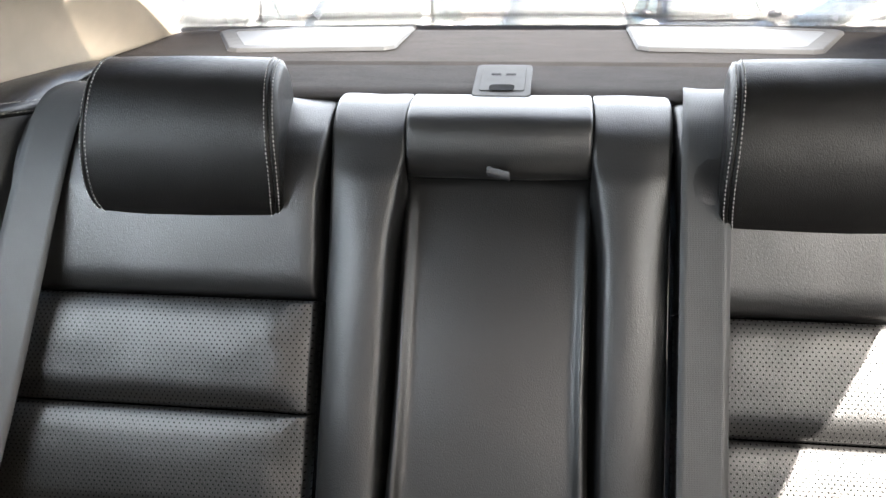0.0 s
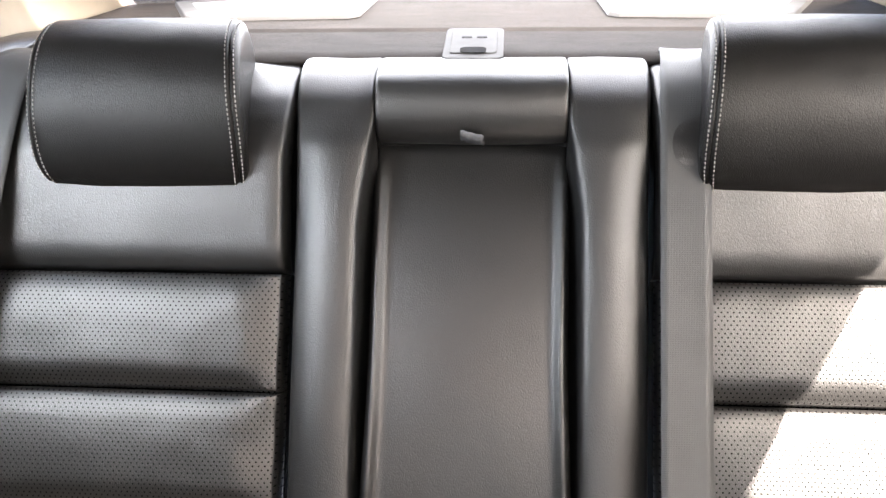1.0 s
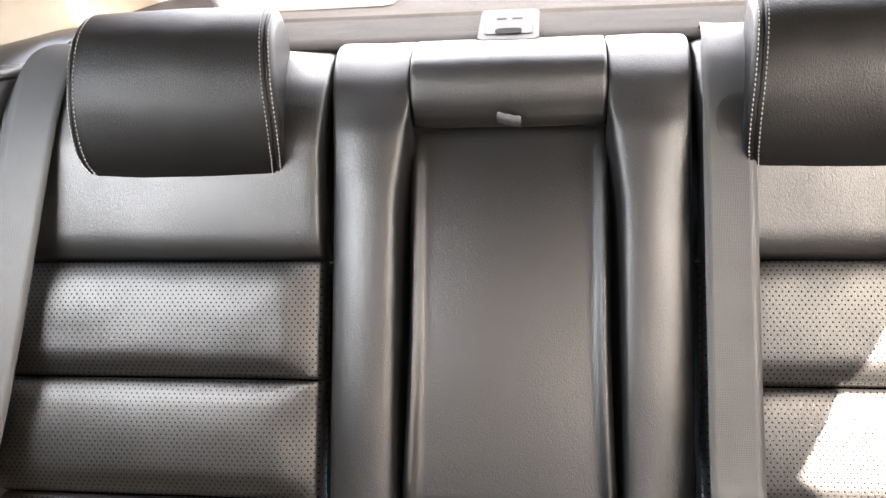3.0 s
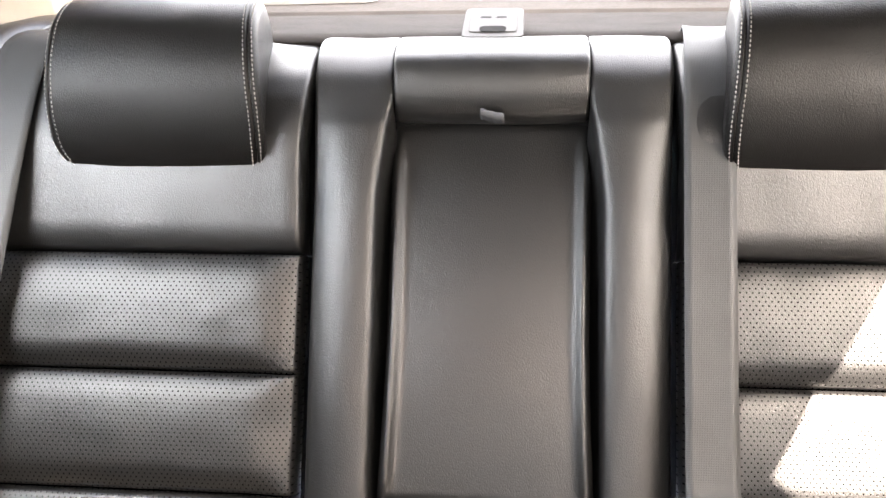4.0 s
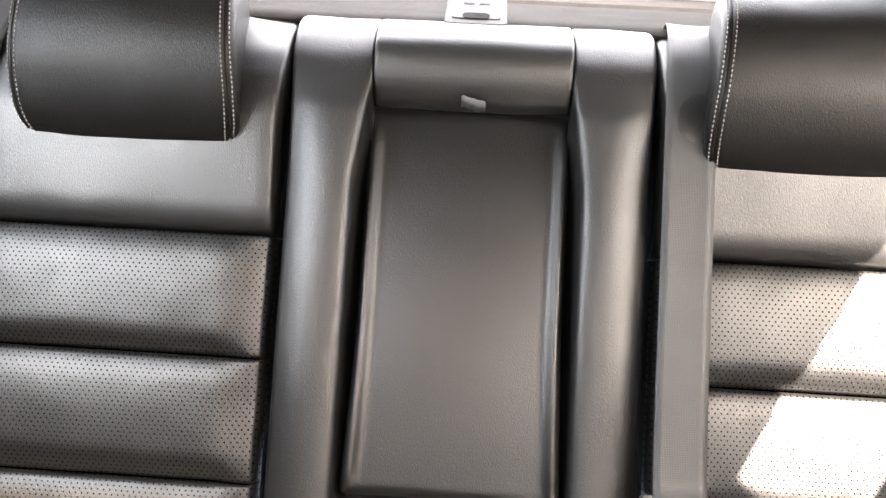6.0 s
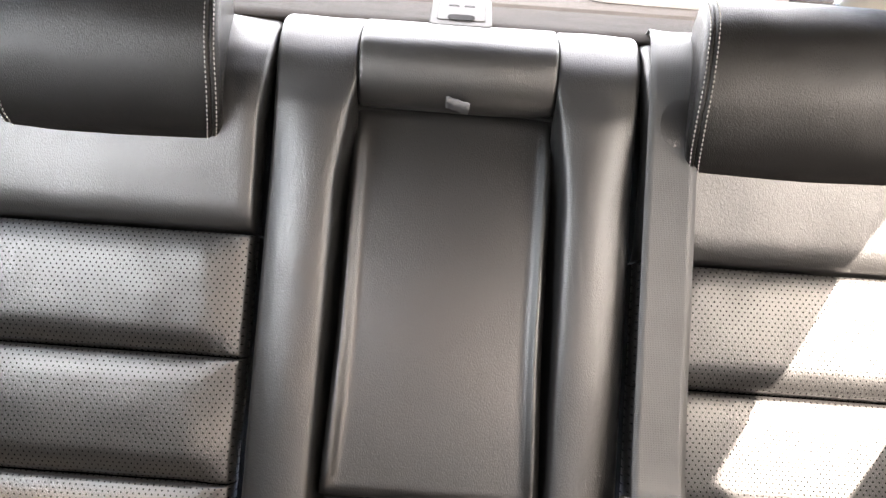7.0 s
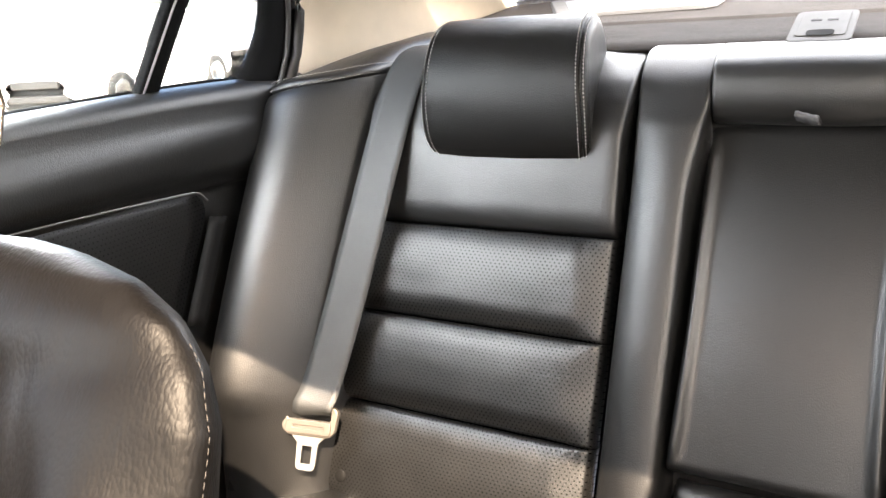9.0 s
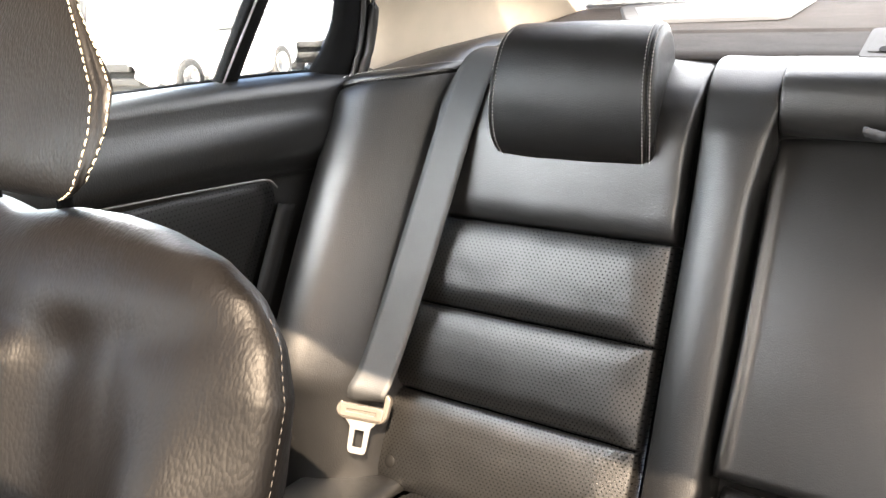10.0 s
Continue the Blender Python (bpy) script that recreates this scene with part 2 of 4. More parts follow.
def webbing(name, base):
    """Woven belt: fine lengthwise ribs and a twill across."""
    m, t, b = material(name, base, 0.55)
    co = coords(t)
    sep = t.nodes.new("ShaderNodeSeparateXYZ")
    t.links.new(co, sep.inputs[0])
    a = calc(t, "SINE", calc(t, "MULTIPLY", sep.outputs["X"], 2 * math.pi / 0.0016))
    z = calc(t, "SINE", calc(t, "ADD", calc(t, "MULTIPLY", sep.outputs["Z"], 2 * math.pi / 0.0022), calc(t, "MULTIPLY", a, 1.2)))
    h = calc(t, "ADD", calc(t, "MULTIPLY", a, 0.5), calc(t, "MULTIPLY", z, 0.5))
    bump(t, b, h, 0.00012, 0.6)
    t.links.new(ramp(t, noise_out(t, co, 25.0), [(0.3, tuple(c * 0.85 for c in base)), (0.7, tuple(c * 1.15 for c in base))]), b.inputs["Base Color"])
    return m


def clear_glass(name, tint=(0.9, 0.95, 0.93), veil=0.0):
    m = bpy.data.materials.new(name)
    m.use_nodes = True
    t = m.node_tree
    t.nodes.remove(t.nodes["Principled BSDF"])
    tr, gl, mx = t.nodes.new("ShaderNodeBsdfTransparent"), t.nodes.new("ShaderNodeBsdfGlossy"), t.nodes.new("ShaderNodeMixShader")
    tr.inputs["Color"].default_value = (*tint, 1)
    gl.inputs["Roughness"].default_value = 0.02
    lw = node(t, "ShaderNodeLayerWeight", Blend=0.5)
    t.links.new(calc(t, "MULTIPLY_ADD", calc(t, "POWER", lw.outputs["Facing"], 5.0), 0.8, 0.03), mx.inputs["Fac"])
    t.links.new(tr.outputs[0], mx.inputs[1])
    t.links.new(gl.outputs[0], mx.inputs[2])
    out = mx.outputs[0]
    if veil:
        # a translucent film that imitates veiling glare over the view outside
        tl, md = t.nodes.new("ShaderNodeBsdfTranslucent"), t.nodes.new("ShaderNodeMixShader")
        tl.inputs["Color"].default_value = (0.85, 0.84, 0.80, 1)
        n = noise_out(t, coords(t), 6.0, 4.0)
        t.links.new(calc(t, "MULTIPLY", n, 2 * veil), md.inputs["Fac"])
        t.links.new(out, md.inputs[1])
        t.links.new(tl.outputs[0], md.inputs[2])
        out = md.outputs[0]
    t.links.new(out, t.nodes["Material Output"].inputs["Surface"])
    return m


LEATHER = leather("black_leather")
# copy of the seat leather; its cut gloss stands in for shade on the headrests
LEATHER_REST = leather("shade_dulled_black_leather", base=0.0042, grain=860.0, relief=0.00031, rough=0.40, tint=(1.0, 0.94, 0.90), gloss=0.21)
LEATHER_PERF = leather("black_perforated_leather", perforated=True)
LEATHER_DOOR = leather("black_door_leather", base=0.0028, grain=640.0, relief=0.00022, rough=0.40, gloss=0.42)
LEATHER_DOOR_PERF = leather("black_perforated_door_leather", base=0.0045, perforated=True, axes="YZ", pitch=(0.0062, 0.0062), gloss=0.22)
LEATHER_SOFT = leather("creased_black_leather", base=0.0026, grain=420.0, relief=0.00022, rough=0.46, tint=(1.0, 0.90, 0.88), creased=True, gloss=0.15)
LEATHER_HEAD = leather("grained_brown_black_leather", base=0.0032, grain=440.0, relief=0.0003, rough=0.46, tint=(1.0, 0.91, 0.88), gloss=0.28)
THREAD = plastic("pale_thread", (0.22, 0.21, 0.195), 0.8)
THREAD_WARM = plastic("cream_thread", (0.70, 0.60, 0.42), 0.8)
BLACK_PLASTIC = plastic("black_plastic", (0.015, 0.015, 0.015), 0.5)
BLACK_CLOTH = fabric("black_backing", (0.012, 0.012, 0.012))
SEAL_RUBBER = plastic("satin_black_rubber", (0.007, 0.0065, 0.006), 0.42, relief=0.00004, spec=0.4)
RUBBER = plastic("black_rubber", (0.0016, 0.0016, 0.0017), 0.80, spec=0.06, vary=0.05)
GREY_PLASTIC = plastic("grey_plastic", (0.11, 0.107, 0.104), 0.5)
DARK_GREY_PLASTIC = plastic("dark_grey_plastic", (0.0045, 0.0044, 0.0044), 0.65, spec=0.10)
PALE_PLASTIC = plastic("pale_plastic", (0.052, 0.050, 0.048), 0.7, spec=0.2)
COVER_GREY = plastic("cover_grey_plastic", (0.055, 0.054, 0.053), 0.75, spec=0.15)
BEIGE_TRIM = plastic("beige_trim", (0.225, 0.186, 0.138), 0.75, scale=900.0, relief=0.0002)
SHELF_FELT = fabric("grey_brown_felt", (0.019, 0.0165, 0.015), vary=0.45)
HEADLINER = fabric("beige_headliner", (0.09, 0.08, 0.068))
CARPET = fabric("black_carpet", (0.02, 0.02, 0.02))
BELT = webbing("grey_webbing", (0.020, 0.0208, 0.0212))
LABEL_CLOTH = fabric("silver_tag_cloth", (0.075, 0.075, 0.078))
GLOSSY_GREY = plastic("polished_grey_plastic", (0.055, 0.053, 0.051), 0.24, relief=0.00002)
EDGE_THREAD = plastic("dull_thread", (0.034, 0.031, 0.028), 0.85)
STEEL = material("brushed_steel", (0.32, 0.32, 0.315), 0.46, 1.0)[0]
TONGUE_PLASTIC = plastic("tan_grey_plastic", (0.065, 0.057, 0.048), 0.45)
TINTED = clear_glass("tinted_roof_glass", (0.52, 0.49, 0.45))
REAR_GLASS = clear_glass("tinted_rear_glass", (0.42, 0.42, 0.415), 0.004)
# front panes are out of view; made near black to hold back sun and sky
SCREEN_GLASS = clear_glass("dimming_screen_glass", (0.12, 0.12, 0.12))
SIDE_GLASS = clear_glass("side_glass", (0.60, 0.615, 0.61))


# ---------------------------------------------------------------- car body round the cabin (setting)
def setting(name, me, mat, label, category, thick=0.0, m=CAR, bevel=0.0):
    ob = part(name, me, mat, None, "", thick, bevel)
    ob.matrix_world = m
    return tagged(ob, label, category, kind="structure")


def sheet(name, rows, n, m, mat, label, category, thick=0.02, flip=False, straight=False):
    v, f = loft(rows, n, m, flip, straight)
    return setting(name, mesh(name, v, f), mat, label, category, thick)


ROOF_Z = 0.88
SHELF_P, SHELF_A = (0.455, 0.6256), math.tan(radians(6))


def shelf_z(y):
    return SHELF_P[1] + (y - SHELF_P[0]) * SHELF_A


setting("floor", box(-0.74, 0.74, -1.9, 0.25, -0.36, -0.30), CARPET, "black carpeted car floor", "floor")
setting("wall_front", box(-0.74, 0.74, -1.95, -1.9, -0.36, 0.46), BLACK_PLASTIC, "dark plastic front bulkhead under the windscreen", "wall")
setting("wall_rear", box(-0.74, 0.74, 0.90, 0.95, -0.36, 0.60), BLACK_CLOTH, "dark boot wall behind the rear seat", "wall")

# ceiling with the opening of an assumed, unseen roof window that shapes the sun patches
RX0, RX1, RY0, RY1 = -0.44, 0.42, -0.98, -0.54
for i, (x0, x1, y0, y1) in enumerate(((-0.62, RX0, -1.15, 0.24), (RX1, 0.62, -1.15, 0.24), (RX0, RX1, RY1, 0.24), (RX0, RX1, -1.15, RY0))):
    setting("ceiling", box(x0, x1, y0, y1, ROOF_Z, ROOF_Z + 0.05), HEADLINER, "dark beige cloth headliner of the car", "ceiling")
setting("window_roof", box(RX0 + 0.004, RX1 - 0.004, RY0 + 0.004, RY1 - 0.004, ROOF_Z + 0.03, ROOF_Z + 0.036), TINTED, "assumed tinted glass roof panel, unseen, letting the sun in", "window")

# windscreen and rear window
ws = [[(-0.60, -1.15, ROOF_Z + 0.03), (0, -1.13, ROOF_Z + 0.04), (0.60, -1.15, ROOF_Z + 0.03)], [(-0.70, -1.85, 0.46), (0, -1.92, 0.46), (0.70, -1.85, 0.46)]]
sheet("window_front", ws, 9, 5, SCREEN_GLASS, "unseen windscreen, darkened to hold back daylight", "window", thick=0.004, straight=True)
rg = [[(-0.578, 0.752, 0.655), (-0.30, 0.825, 0.662), (0, 0.848, 0.664), (0.30, 0.825, 0.662), (0.578, 0.752, 0.655)],
      [(-0.50, 0.23, 0.875), (-0.25, 0.25, 0.885), (0, 0.255, 0.888), (0.25, 0.25, 0.885), (0.50, 0.23, 0.875)]]
ob = sheet("window_rear", rg, 17, 6, REAR_GLASS, "lightly tinted curved rear window", "window", thick=0.004, straight=True)
# black seal along the foot of the rear glass
v, f = tube(smooth_line([(-0.578, 0.752, 0.652), (-0.30, 0.825, 0.659), (0, 0.848, 0.661), (0.30, 0.825, 0.659), (0.578, 0.752, 0.652)], 40), 0.0035)
setting("trim_rear_glass", mesh("trim_rear_glass", v, f), RUBBER, "black rubber seal along the rear glass", "trim")

# parcel shelf, a felt board rising gently to the glass, with a shallow step across it
ys = np.r_[0.30, 0.36, 0.42, 0.470, 0.485, 0.492, 0.496, 0.503, 0.53, 0.60, 0.68, 0.75, 0.82]
rows = []
for y in ys:
    w = 0.66 if y < 0.4 else 0.60
    lift = 0.003 if y > 0.495 else 0.0
    back = 0.03 * (y - 0.3) / 0.52
    rows.append([(x, y + back * (1 - (x / 0.6) ** 2) - back * 0.9 * (x / 0.6) ** 2, shelf_z(y) + lift) for x in np.linspace(-w, w, 13)])
v, f = loft(rows, 49, len(rows), True, straight=True)
setting("parcel_shelf", mesh("parcel_shelf", v, f), SHELF_FELT, "grey-brown felt parcel shelf under the rear window", "shelf", thick=0.015)


def mirrored(points, side):
    """Points of the left side, or of the right for side = 1."""
    return [(-side * x, y, z) for x, y, z in points]


# rear pillars, beige: rows from the shelf's edge up to the roof
for side in (-1, 1):
    nm = "left" if side < 0 else "right"
    S = lambda pts: mirrored(pts, -side) if side > 0 else pts
    rows = [
        [(-0.725, 0.20, 0.570), (-0.665, 0.30, 0.597), (-0.622, 0.38, 0.612), (-0.592, 0.50, 0.628), (-0.580, 0.62, 0.640), (-0.575, 0.76, 0.654)],
        [(-0.712, 0.22, 0.66), (-0.652, 0.30, 0.68), (-0.612, 0.38, 0.69), (-0.582, 0.46, 0.695), (-0.562, 0.54, 0.70), (-0.553, 0.62, 0.713)],
        [(-0.668, 0.18, 0.76), (-0.622, 0.26, 0.77), (-0.585, 0.32, 0.775), (-0.56, 0.37, 0.775), (-0.54, 0.42, 0.778), (-0.530, 0.46, 0.785)],
        [(-0.60, 0.05, 0.89), (-0.57, 0.12, 0.89), (-0.55, 0.16, 0.89), (-0.53, 0.19, 0.89), (-0.515, 0.21, 0.89), (-0.505, 0.23, 0.89)]]
    rows = [[((x - 0.012) * -side, y, z) for x, y, z in r] for r in rows]
    sheet("pillar_rear_" + nm, rows, 30, 24, BEIGE_TRIM, "beige moulded rear pillar trim beside the rear glass", "pillar", thick=0.012, flip=side < 0)
    # roof rail, B-pillar, front pillar
    # rail edge, out of view, is set low to bound the sun patch
    rows = [[(x * -side, y, z) for x, y, z in r] for r in (
        [(-0.635, -1.2, 0.745), (-0.645, -0.5, 0.755), (-0.645, -0.05, 0.765), (-0.665, 0.16, 0.745)],
        [(-0.60, -1.2, 0.83), (-0.60, -0.5, 0.845), (-0.60, -0.05, 0.84), (-0.63, 0.14, 0.80)],
        [(-0.58, -1.2, 0.90), (-0.58, -0.5, 0.90), (-0.58, -0.05, 0.90), (-0.58, 0.10, 0.90)])]
    sheet("trim_rail_" + nm, rows, 20, 6, BEIGE_TRIM, "beige roof rail trim above the side windows", "trim", thick=0.03, flip=side < 0)
    # right pillar, out of view, stands further back to cut off the sun patch
    py = -0.385 if side > 0 else -0.47
    sheet("pillar_middle_" + nm, [[(-0.70 * -side, py - 0.25, -0.30), (-0.705 * -side, py - 0.18, 0.58), (-0.60 * -side, py - 0.13, 0.84)],
                                  [(-0.70 * -side, py - 0.09, -0.30), (-0.705 * -side, py - 0.02, 0.58), (-0.60 * -side, py, 0.84)]], 16, 3, BEIGE_TRIM,
          "beige pillar trim between the doors", "pillar", thick=0.03, flip=side > 0)
    sheet("pillar_front_" + nm, [[(-0.71 * -side, -1.88, 0.44), (-0.60 * -side, -1.17, 0.90)], [(-0.73 * -side, -1.76, 0.56), (-0.615 * -side, -1.10, 0.83)]],
          8, 3, BEIGE_TRIM, "beige front pillar trim beside the windscreen", "pillar", thick=0.03, flip=side > 0)
    # front door as a plain closing wall, with its window
    sheet("wall_" + nm, [[(-0.745 * -side, -1.9, -0.34), (-0.745 * -side, -0.83, -0.34)], [(-0.73 * -side, -1.9, 0.585), (-0.73 * -side, -0.83, 0.585)]],
          4, 3, BLACK_PLASTIC, "dark front door lining closing the cabin", "wall", thick=0.04, flip=side < 0)
    ob = sheet("window_front_" + nm, [[(-0.735 * -side, -1.76, 0.57), (-0.735 * -side, -0.90, 0.59)], [(-0.625 * -side, -1.12, 0.83), (-0.62 * -side, -0.84, 0.84)]],
               5, 4, SCREEN_GLASS, "unseen front door window, darkened to hold back daylight", "window", thick=0.004, straight=True)
    sheet("wall_boot_" + nm, [[(-0.76 * -side, 0.15, -0.34), (-0.76 * -side, 0.95, -0.34)], [(-0.74 * -side, 0.15, 0.60), (-0.70 * -side, 0.95, 0.66)]],
          4, 3, BLACK_CLOTH, "dark side wall of the boot", "wall", thick=0.02, flip=side < 0)


# ---------------------------------------------------------------- rear doors
def rear_door(side):
    """A rear door's inside: lining, perforated insert with piping, pull strip, armrest, frame, seals and two panes. side -1: the one beyond the front seat."""
    K = lambda pts: [(x * -side, y - 0.018, z + 0.005) for x, y, z in pts]
    fl = side < 0
    root = thing("rear_door", CAR, "black leather-lined rear car door with a perforated insert, shut", "car door", "rear doors")
    # lining: rows from the sill down
    rows = [
        [(-0.728, -0.84, 0.594), (-0.727, -0.40, 0.602), (-0.727, 0.0, 0.599), (-0.725, 0.26, 0.587)],
        [(-0.713, -0.84, 0.600), (-0.713, -0.40, 0.608), (-0.713, 0.0, 0.605), (-0.713, 0.26, 0.593)],
        [(-0.698, -0.84, 0.596), (-0.698, -0.40, 0.604), (-0.699, 0.0, 0.600), (-0.703, 0.26, 0.587)],
        [(-0.688, -0.84, 0.580), (-0.689, -0.40, 0.588), (-0.690, 0.0, 0.584), (-0.697, 0.26, 0.570)],
        [(-0.691, -0.84, 0.560), (-0.692, -0.40, 0.568), (-0.693, 0.0, 0.564), (-0.698, 0.26, 0.550)],
        [(-0.681, -0.84, 0.535), (-0.682, -0.40, 0.54), (-0.685, 0.0, 0.535), (-0.693, 0.26, 0.52)],
        [(-0.684, -0.84, 0.50), (-0.686, -0.40, 0.502), (-0.690, 0.0, 0.494), (-0.698, 0.26, 0.48)],
        [(-0.697, -0.84, 0.485), (-0.700, -0.40, 0.487), (-0.704, 0.0, 0.476), (-0.710, 0.26, 0.46)],
        [(-0.705, -0.84, 0.38), (-0.708, -0.40, 0.38), (-0.712, 0.0, 0.37), (-0.715, 0.26, 0.36)],
        [(-0.705, -0.84, -0.32), (-0.705, -0.40, -0.32), (-0.705, 0.0, -0.32), (-0.71, 0.26, -0.32)]]
    v, f = loft([K(r) for r in rows], 50, 70, not fl)
    part("door_lining", mesh("door_lining", v, f), LEATHER_DOOR, root, thick=0.02)
    # insert: a padded leather panel with a rounded upper rear corner
    edge = [(-0.62, 0.508), (-0.40, 0.496), (-0.20, 0.485), (-0.03, 0.473), (0.008, 0.468), (0.022, 0.455), (0.020, 0.43), (-0.012, 0.375), (-0.045, 0.315)]
    top = smooth_line([(*e, 0) for e in edge[:6]], 40)
    rear = smooth_line([(*e, 0) for e in edge[5:]], 24)
    out = np.vstack([top, rear[1:]])[:, :2]
    c = np.array([-0.30, 0.36])
    nring = 10
    low = np.array([[-0.045 - (0.575 * i / 20), 0.31 - 0.0 * i] for i in range(1, 21)] + [[-0.62, 0.31 + 0.198 * i / 10] for i in range(1, 10)])
    loop = np.vstack([out, low])
    verts, faces = [], []
    for r in range(nring):
        u = r / (nring - 1)
        shrink = 1 - u
        for p in loop:
            q = c + (p - c) * shrink
            verts.append((-0.701 * 1.0 + 0.006 * (1 - shrink ** 6) - 0.004, q[0], q[1]))
    m = len(loop)
    for r in range(nring - 1):
        for j in range(m):
            q = (r * m + j, r * m + (j + 1) % m, (r + 1) * m + (j + 1) % m, (r + 1) * m + j)
            faces.append(q)
    verts = K(verts)
    bmm = mesh("insert", verts, [q[::-1] if fl else q for q in faces])
    insert = part("insert", bmm, LEATHER_DOOR_PERF, root, "black perforated leather insert with grey piping", thick=0.006)
    v, f = tube(K([(-0.6965, p[0], p[1] + 0.001) for p in top]), 0.0013, 6)
    part("piping", mesh("piping", v, f), GREY_PLASTIC, insert, "thin grey piping")
    # pull strip beside the insert
    rows = [[(-0.704, 0.027, 0.432), (-0.704, -0.043, 0.302)], [(-0.696, 0.031, 0.431), (-0.696, -0.039, 0.301)],
            [(-0.696, 0.053, 0.425), (-0.696, -0.019, 0.293)], [(-0.706, 0.058, 0.424), (-0.706, -0.014, 0.292)]]
    v, f = loft([K(r) for r in rows], 12, 10, fl, straight=True)
    part("pull_strip", mesh("pull_strip", v, f), DARK_GREY_PLASTIC, root, "dark grey grained pull strip", thick=0.006)
    # armrest
    rows = [[(-0.712, -0.80, 0.345), (-0.712, -0.40, 0.341), (-0.712, -0.10, 0.334)], [(-0.675, -0.80, 0.350), (-0.675, -0.40, 0.346), (-0.685, -0.085, 0.332)],
            [(-0.645, -0.80, 0.325), (-0.646, -0.40, 0.322), (-0.672, -0.075, 0.310)], [(-0.65, -0.80, 0.26), (-0.65, -0.40, 0.26), (-0.675, -0.075, 0.26)],
            [(-0.712, -0.80, 0.22), (-0.712, -0.40, 0.22), (-0.712, -0.09, 0.22)]]
    v, f = loft([K(r) for r in rows], 24, 28, not fl)
    part("armrest", mesh("armrest", v, f), LEATHER_DOOR, root, thick=0.02)
    # window frame: black bar between the panes, rear post, top and sill seal
    v, f = loft([K(r) for r in ([(-0.725, -0.052, 0.592), (-0.685, -0.015, 0.70), (-0.640, 0.035, 0.82)], [(-0.712, -0.050, 0.592), (-0.672, -0.013, 0.70), (-0.628, 0.037, 0.82)],
                                [(-0.712, -0.020, 0.592), (-0.672, 0.018, 0.70), (-0.628, 0.066, 0.82)], [(-0.725, -0.018, 0.592), (-0.685, 0.020, 0.70), (-0.640, 0.068, 0.82)])], 12, 10, not fl, True)
    part("window_bar", mesh("window_bar", v, f), RUBBER, root, "black window divider", thick=0.004)
    v, f = tube(K([(-0.710, -0.043, 0.597), (-0.670, -0.006, 0.70), (-0.626, 0.044, 0.82)]), 0.0016, 6)
    part("bar_rib", mesh("bar_rib", v, f), GREY_PLASTIC, root, "thin grey rib")
    inner = [(-0.722, 0.118, 0.592), (-0.716, 0.145, 0.622), (-0.705, 0.160, 0.655), (-0.690, 0.162, 0.695), (-0.672, 0.145, 0.74), (-0.655, 0.10, 0.785), (-0.640, 0.04, 0.815), (-0.635, -0.10, 0.825), (-0.632, -0.45, 0.83), (-0.635, -0.80, 0.82)]
    outer = [(-0.712, 0.205, 0.565), (-0.702, 0.224, 0.60), (-0.690, 0.232, 0.65), (-0.678, 0.228, 0.70), (-0.662, 0.205, 0.76), (-0.640, 0.15, 0.815), (-0.618, 0.06, 0.845), (-0.612, -0.10, 0.855), (-0.61, -0.45, 0.86), (-0.612, -0.80, 0.85)]
    mid1 = [(a[0] + 0.014, a[1] + (b[1] - a[1]) * 0.15, a[2] + (b[2] - a[2]) * 0.15) for a, b in zip(inner, outer)]
    mid2 = [(b[0] + 0.006, a[1] + (b[1] - a[1]) * 0.6, a[2] + (b[2] - a[2]) * 0.6) for a, b in zip(inner, outer)]
    v, f = loft([K(r) for r in (inner, mid1, mid2, outer)], 60, 14, not fl)
    part("window_frame", mesh("window_frame", v, f), RUBBER, root, "glossy black window frame", thick=0.012)
    # round seals on the frame, from the roof down along the door's edge
    seal = [(a[0] + 0.010, a[1] - 0.006, a[2]) for a in outer[::-1]] + [(-0.694, 0.175, 0.53), (-0.688, 0.12, 0.42), (-0.685, 0.07, 0.30), (-0.685, 0.02, 0.18), (-0.685, -0.03, 0.05)]
    v, f = tube(K(smooth_line(seal, 90)), 0.009, 10)
    part("door_seal", mesh("door_seal", v, f), SEAL_RUBBER, root, "black rubber door seal")
    seal2 = [(a[0] + 0.008, a[1] - 0.026, a[2] - 0.002) for a in outer[::-1]]
    v, f = tube(K(smooth_line(seal2, 70)), 0.004, 8)
    part("door_seal", mesh("door_seal", v, f), SEAL_RUBBER, root, "black rubber door seal")
    v, f = tube(K(smooth_line([(-0.722, -0.84, 0.598), (-0.722, -0.40, 0.606), (-0.722, 0.0, 0.603), (-0.720, 0.13, 0.598)], 40)), 0.005, 8)
    part("sill_seal", mesh("sill_seal", v, f), RUBBER, root, "black rubber seal along the sill")
    # panes
    for rows in ([[(-0.728, -0.80, 0.59), (-0.728, -0.04, 0.59)], [(-0.638, -0.78, 0.835), (-0.638, 0.05, 0.825)]],
                 [[(-0.728, -0.03, 0.59), (-0.728, 0.13, 0.59)], [(-0.690, 0.01, 0.70), (-0.690, 0.175, 0.70)], [(-0.640, 0.05, 0.825), (-0.640, 0.09, 0.83)]]):
        v, f = loft([K(r) for r in rows], 6, 6, straight=True)
        ob = part("pane", mesh("pane", v, f), SIDE_GLASS, root, "clear side glass", thick=0.004)
        ob.visible_shadow = False
    return root


rear_door(-1)
rear_door(1)

# ---------------------------------------------------------------- rear seat, all in the backrest's own frame
TOP = smooth_line([(0.0, 0.60), (0.006, 0.632), (0.026, 0.664), (0.062, 0.684), (0.105, 0.684), (0.135, 0.665), (0.142, 0.62)], 40)


